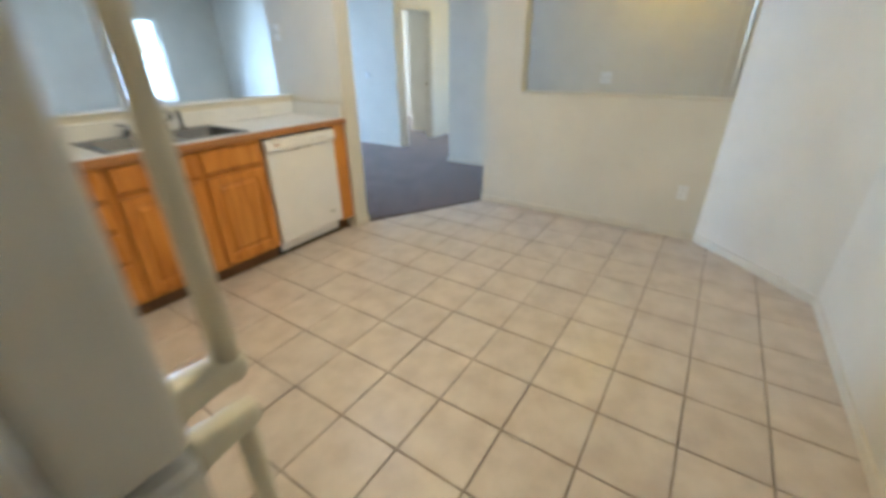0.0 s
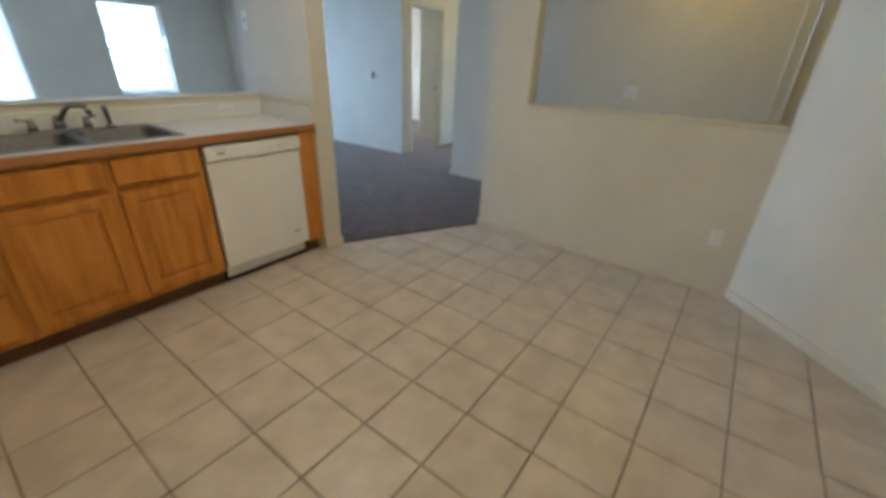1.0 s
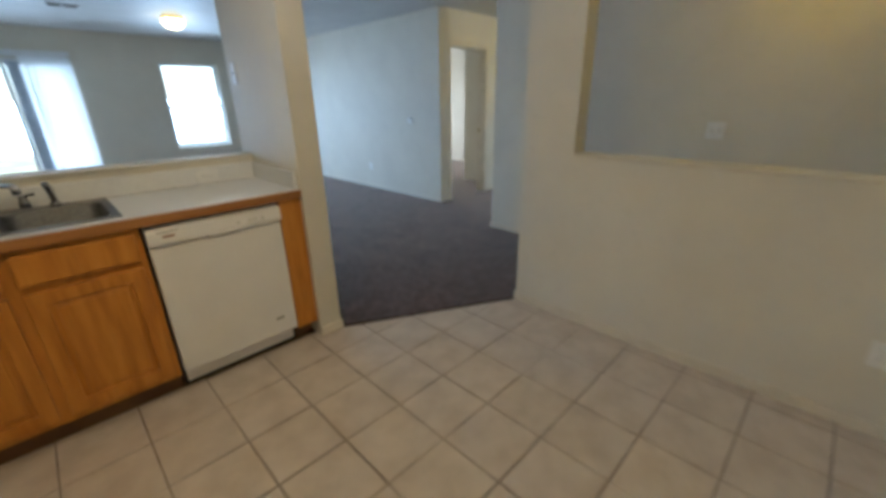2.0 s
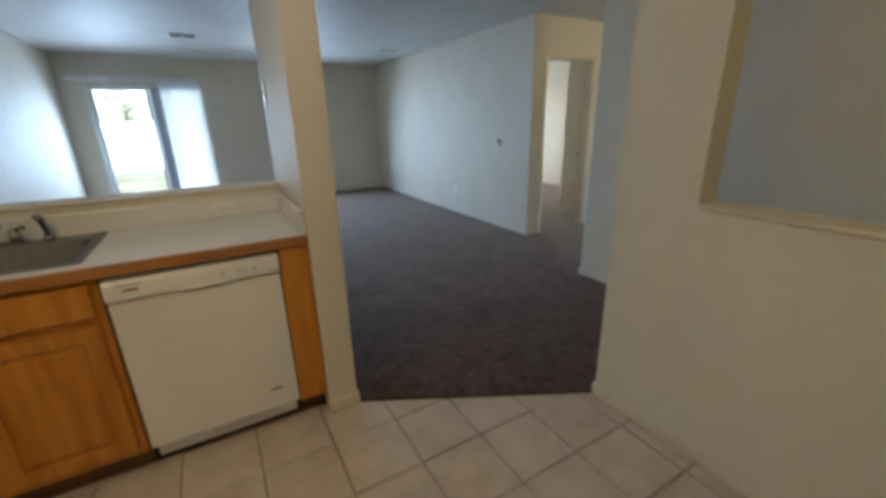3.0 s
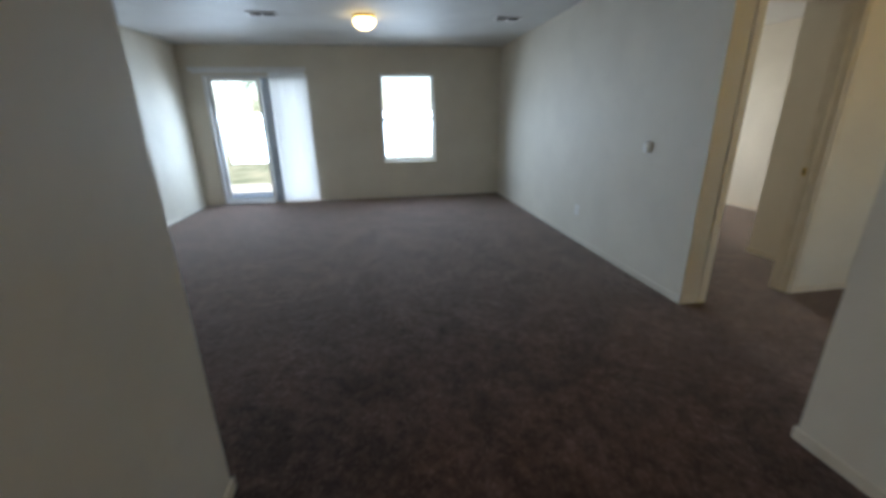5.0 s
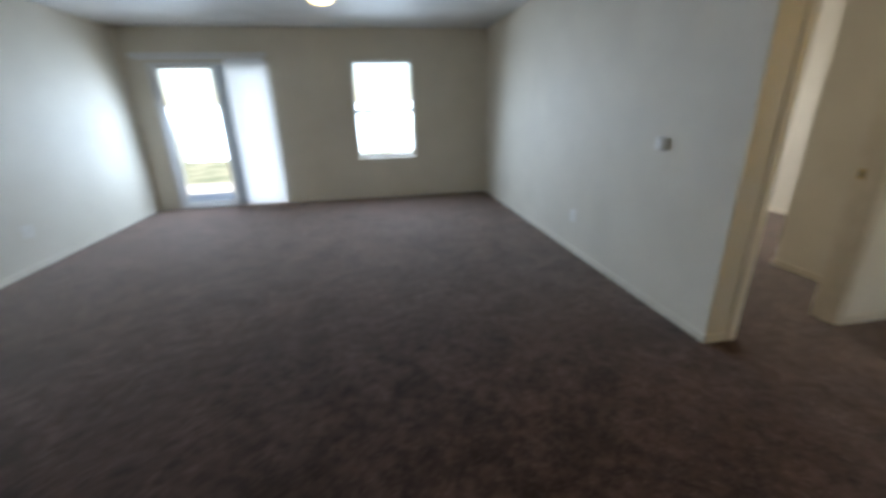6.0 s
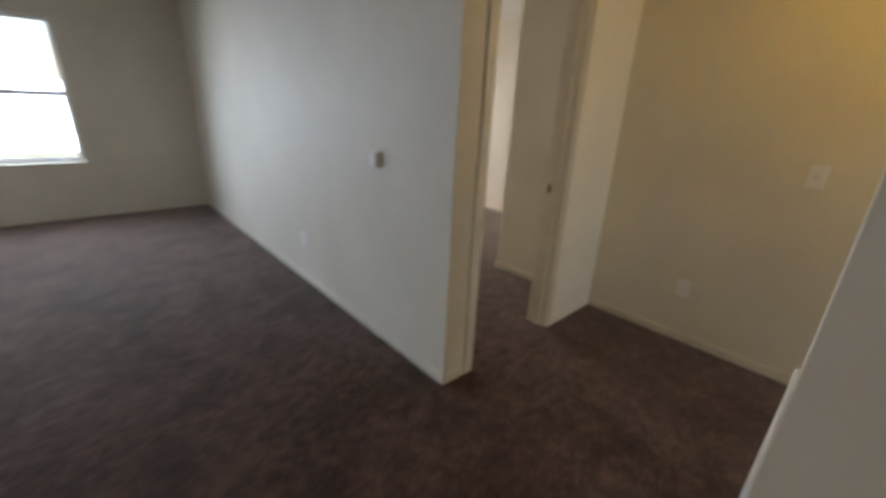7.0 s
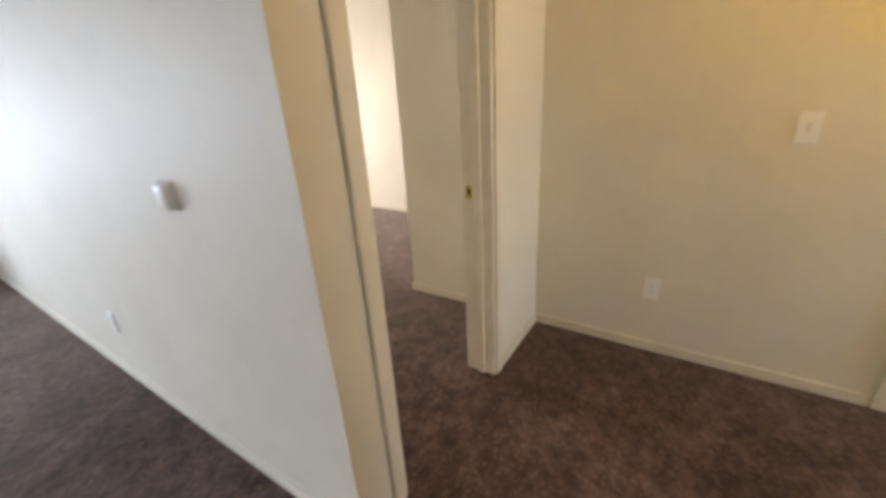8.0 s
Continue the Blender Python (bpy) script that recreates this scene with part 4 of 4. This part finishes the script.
def clip(poly, a, b):
    """Keeps what lies to the left of the line from a to b."""
    nx, ny = -(b[1] - a[1]), b[0] - a[0]
    ln = math.hypot(nx, ny)
    d = [((p[0] - a[0]) * nx + (p[1] - a[1]) * ny) / ln - INSET for p in poly]
    out = []
    for i in range(len(poly)):
        j = (i + 1) % len(poly)
        if d[i] >= 0:
            out.append(poly[i])
        if (d[i] >= 0) != (d[j] >= 0):
            s = d[i] / (d[i] - d[j])
            out.append((poly[i][0] + s * (poly[j][0] - poly[i][0]), poly[i][1] + s * (poly[j][1] - poly[i][1])))
    return out


def tile_mesh(pts, cx, cy):
    """A ceramic tile with eased top edges."""
    bm = bmesh.new()
    e, zt_, zs, zb = 0.0025, 0.0, -0.0018, -0.011
    mx, my = sum(p[0] for p in pts) / len(pts), sum(p[1] for p in pts) / len(pts)
    ins = []
    for px, py in pts:
        d = math.hypot(px - mx, py - my) or 1
        ins.append((px - (px - mx) / d * e * 1.4, py - (py - my) / d * e * 1.4))
    r = [[bm.verts.new((p[0] - cx, p[1] - cy, z)) for p in q] for q, z in ((pts, zb), (pts, zs), (ins, zt_))]
    n = len(pts)
    for a, b in zip(r, r[1:]):
        for k in range(n):
            bm.faces.new((a[k], a[(k + 1) % n], b[(k + 1) % n], b[k]))
    bm.faces.new(r[2])
    me = bpy.data.meshes.new("tile")
    bm.to_mesh(me)
    bm.free()
    me.materials.append(TILE)
    return me


FLOOR = bpy.data.objects["floor"]
whole = None
for i in range(-11, 10):
    for j in range(-7, 7):
        cx, cy = TX + (i + 0.5) * P, TY + (j + 0.5) * P
        q = P / 2 - GAP / 2
        sq = [(cx - q, cy - q), (cx + q, cy - q), (cx + q, cy + q), (cx - q, cy + q)]
        poly = sq
        for a, b in zip(REGION, REGION[1:] + REGION[:1]):
            if poly:
                poly = clip(poly, a, b)
        if len(poly) < 3:
            continue
        area = abs(sum(poly[k][0] * poly[(k + 1) % len(poly)][1] - poly[(k + 1) % len(poly)][0] * poly[k][1] for k in range(len(poly)))) / 2
        if area < 0.0004:
            continue
        if area > 4 * q * q * 0.9999:
            whole = whole or tile_mesh(sq, cx, cy)
            me = whole
        else:
            me = tile_mesh(poly, cx, cy)
        ob = new("tile", me)
        ob.parent = FLOOR
        rnd = random.Random(i * 100 + j)
        ob.location = Vector((cx, cy, rnd.uniform(-0.0006, 0.0006))) - FLOOR.location
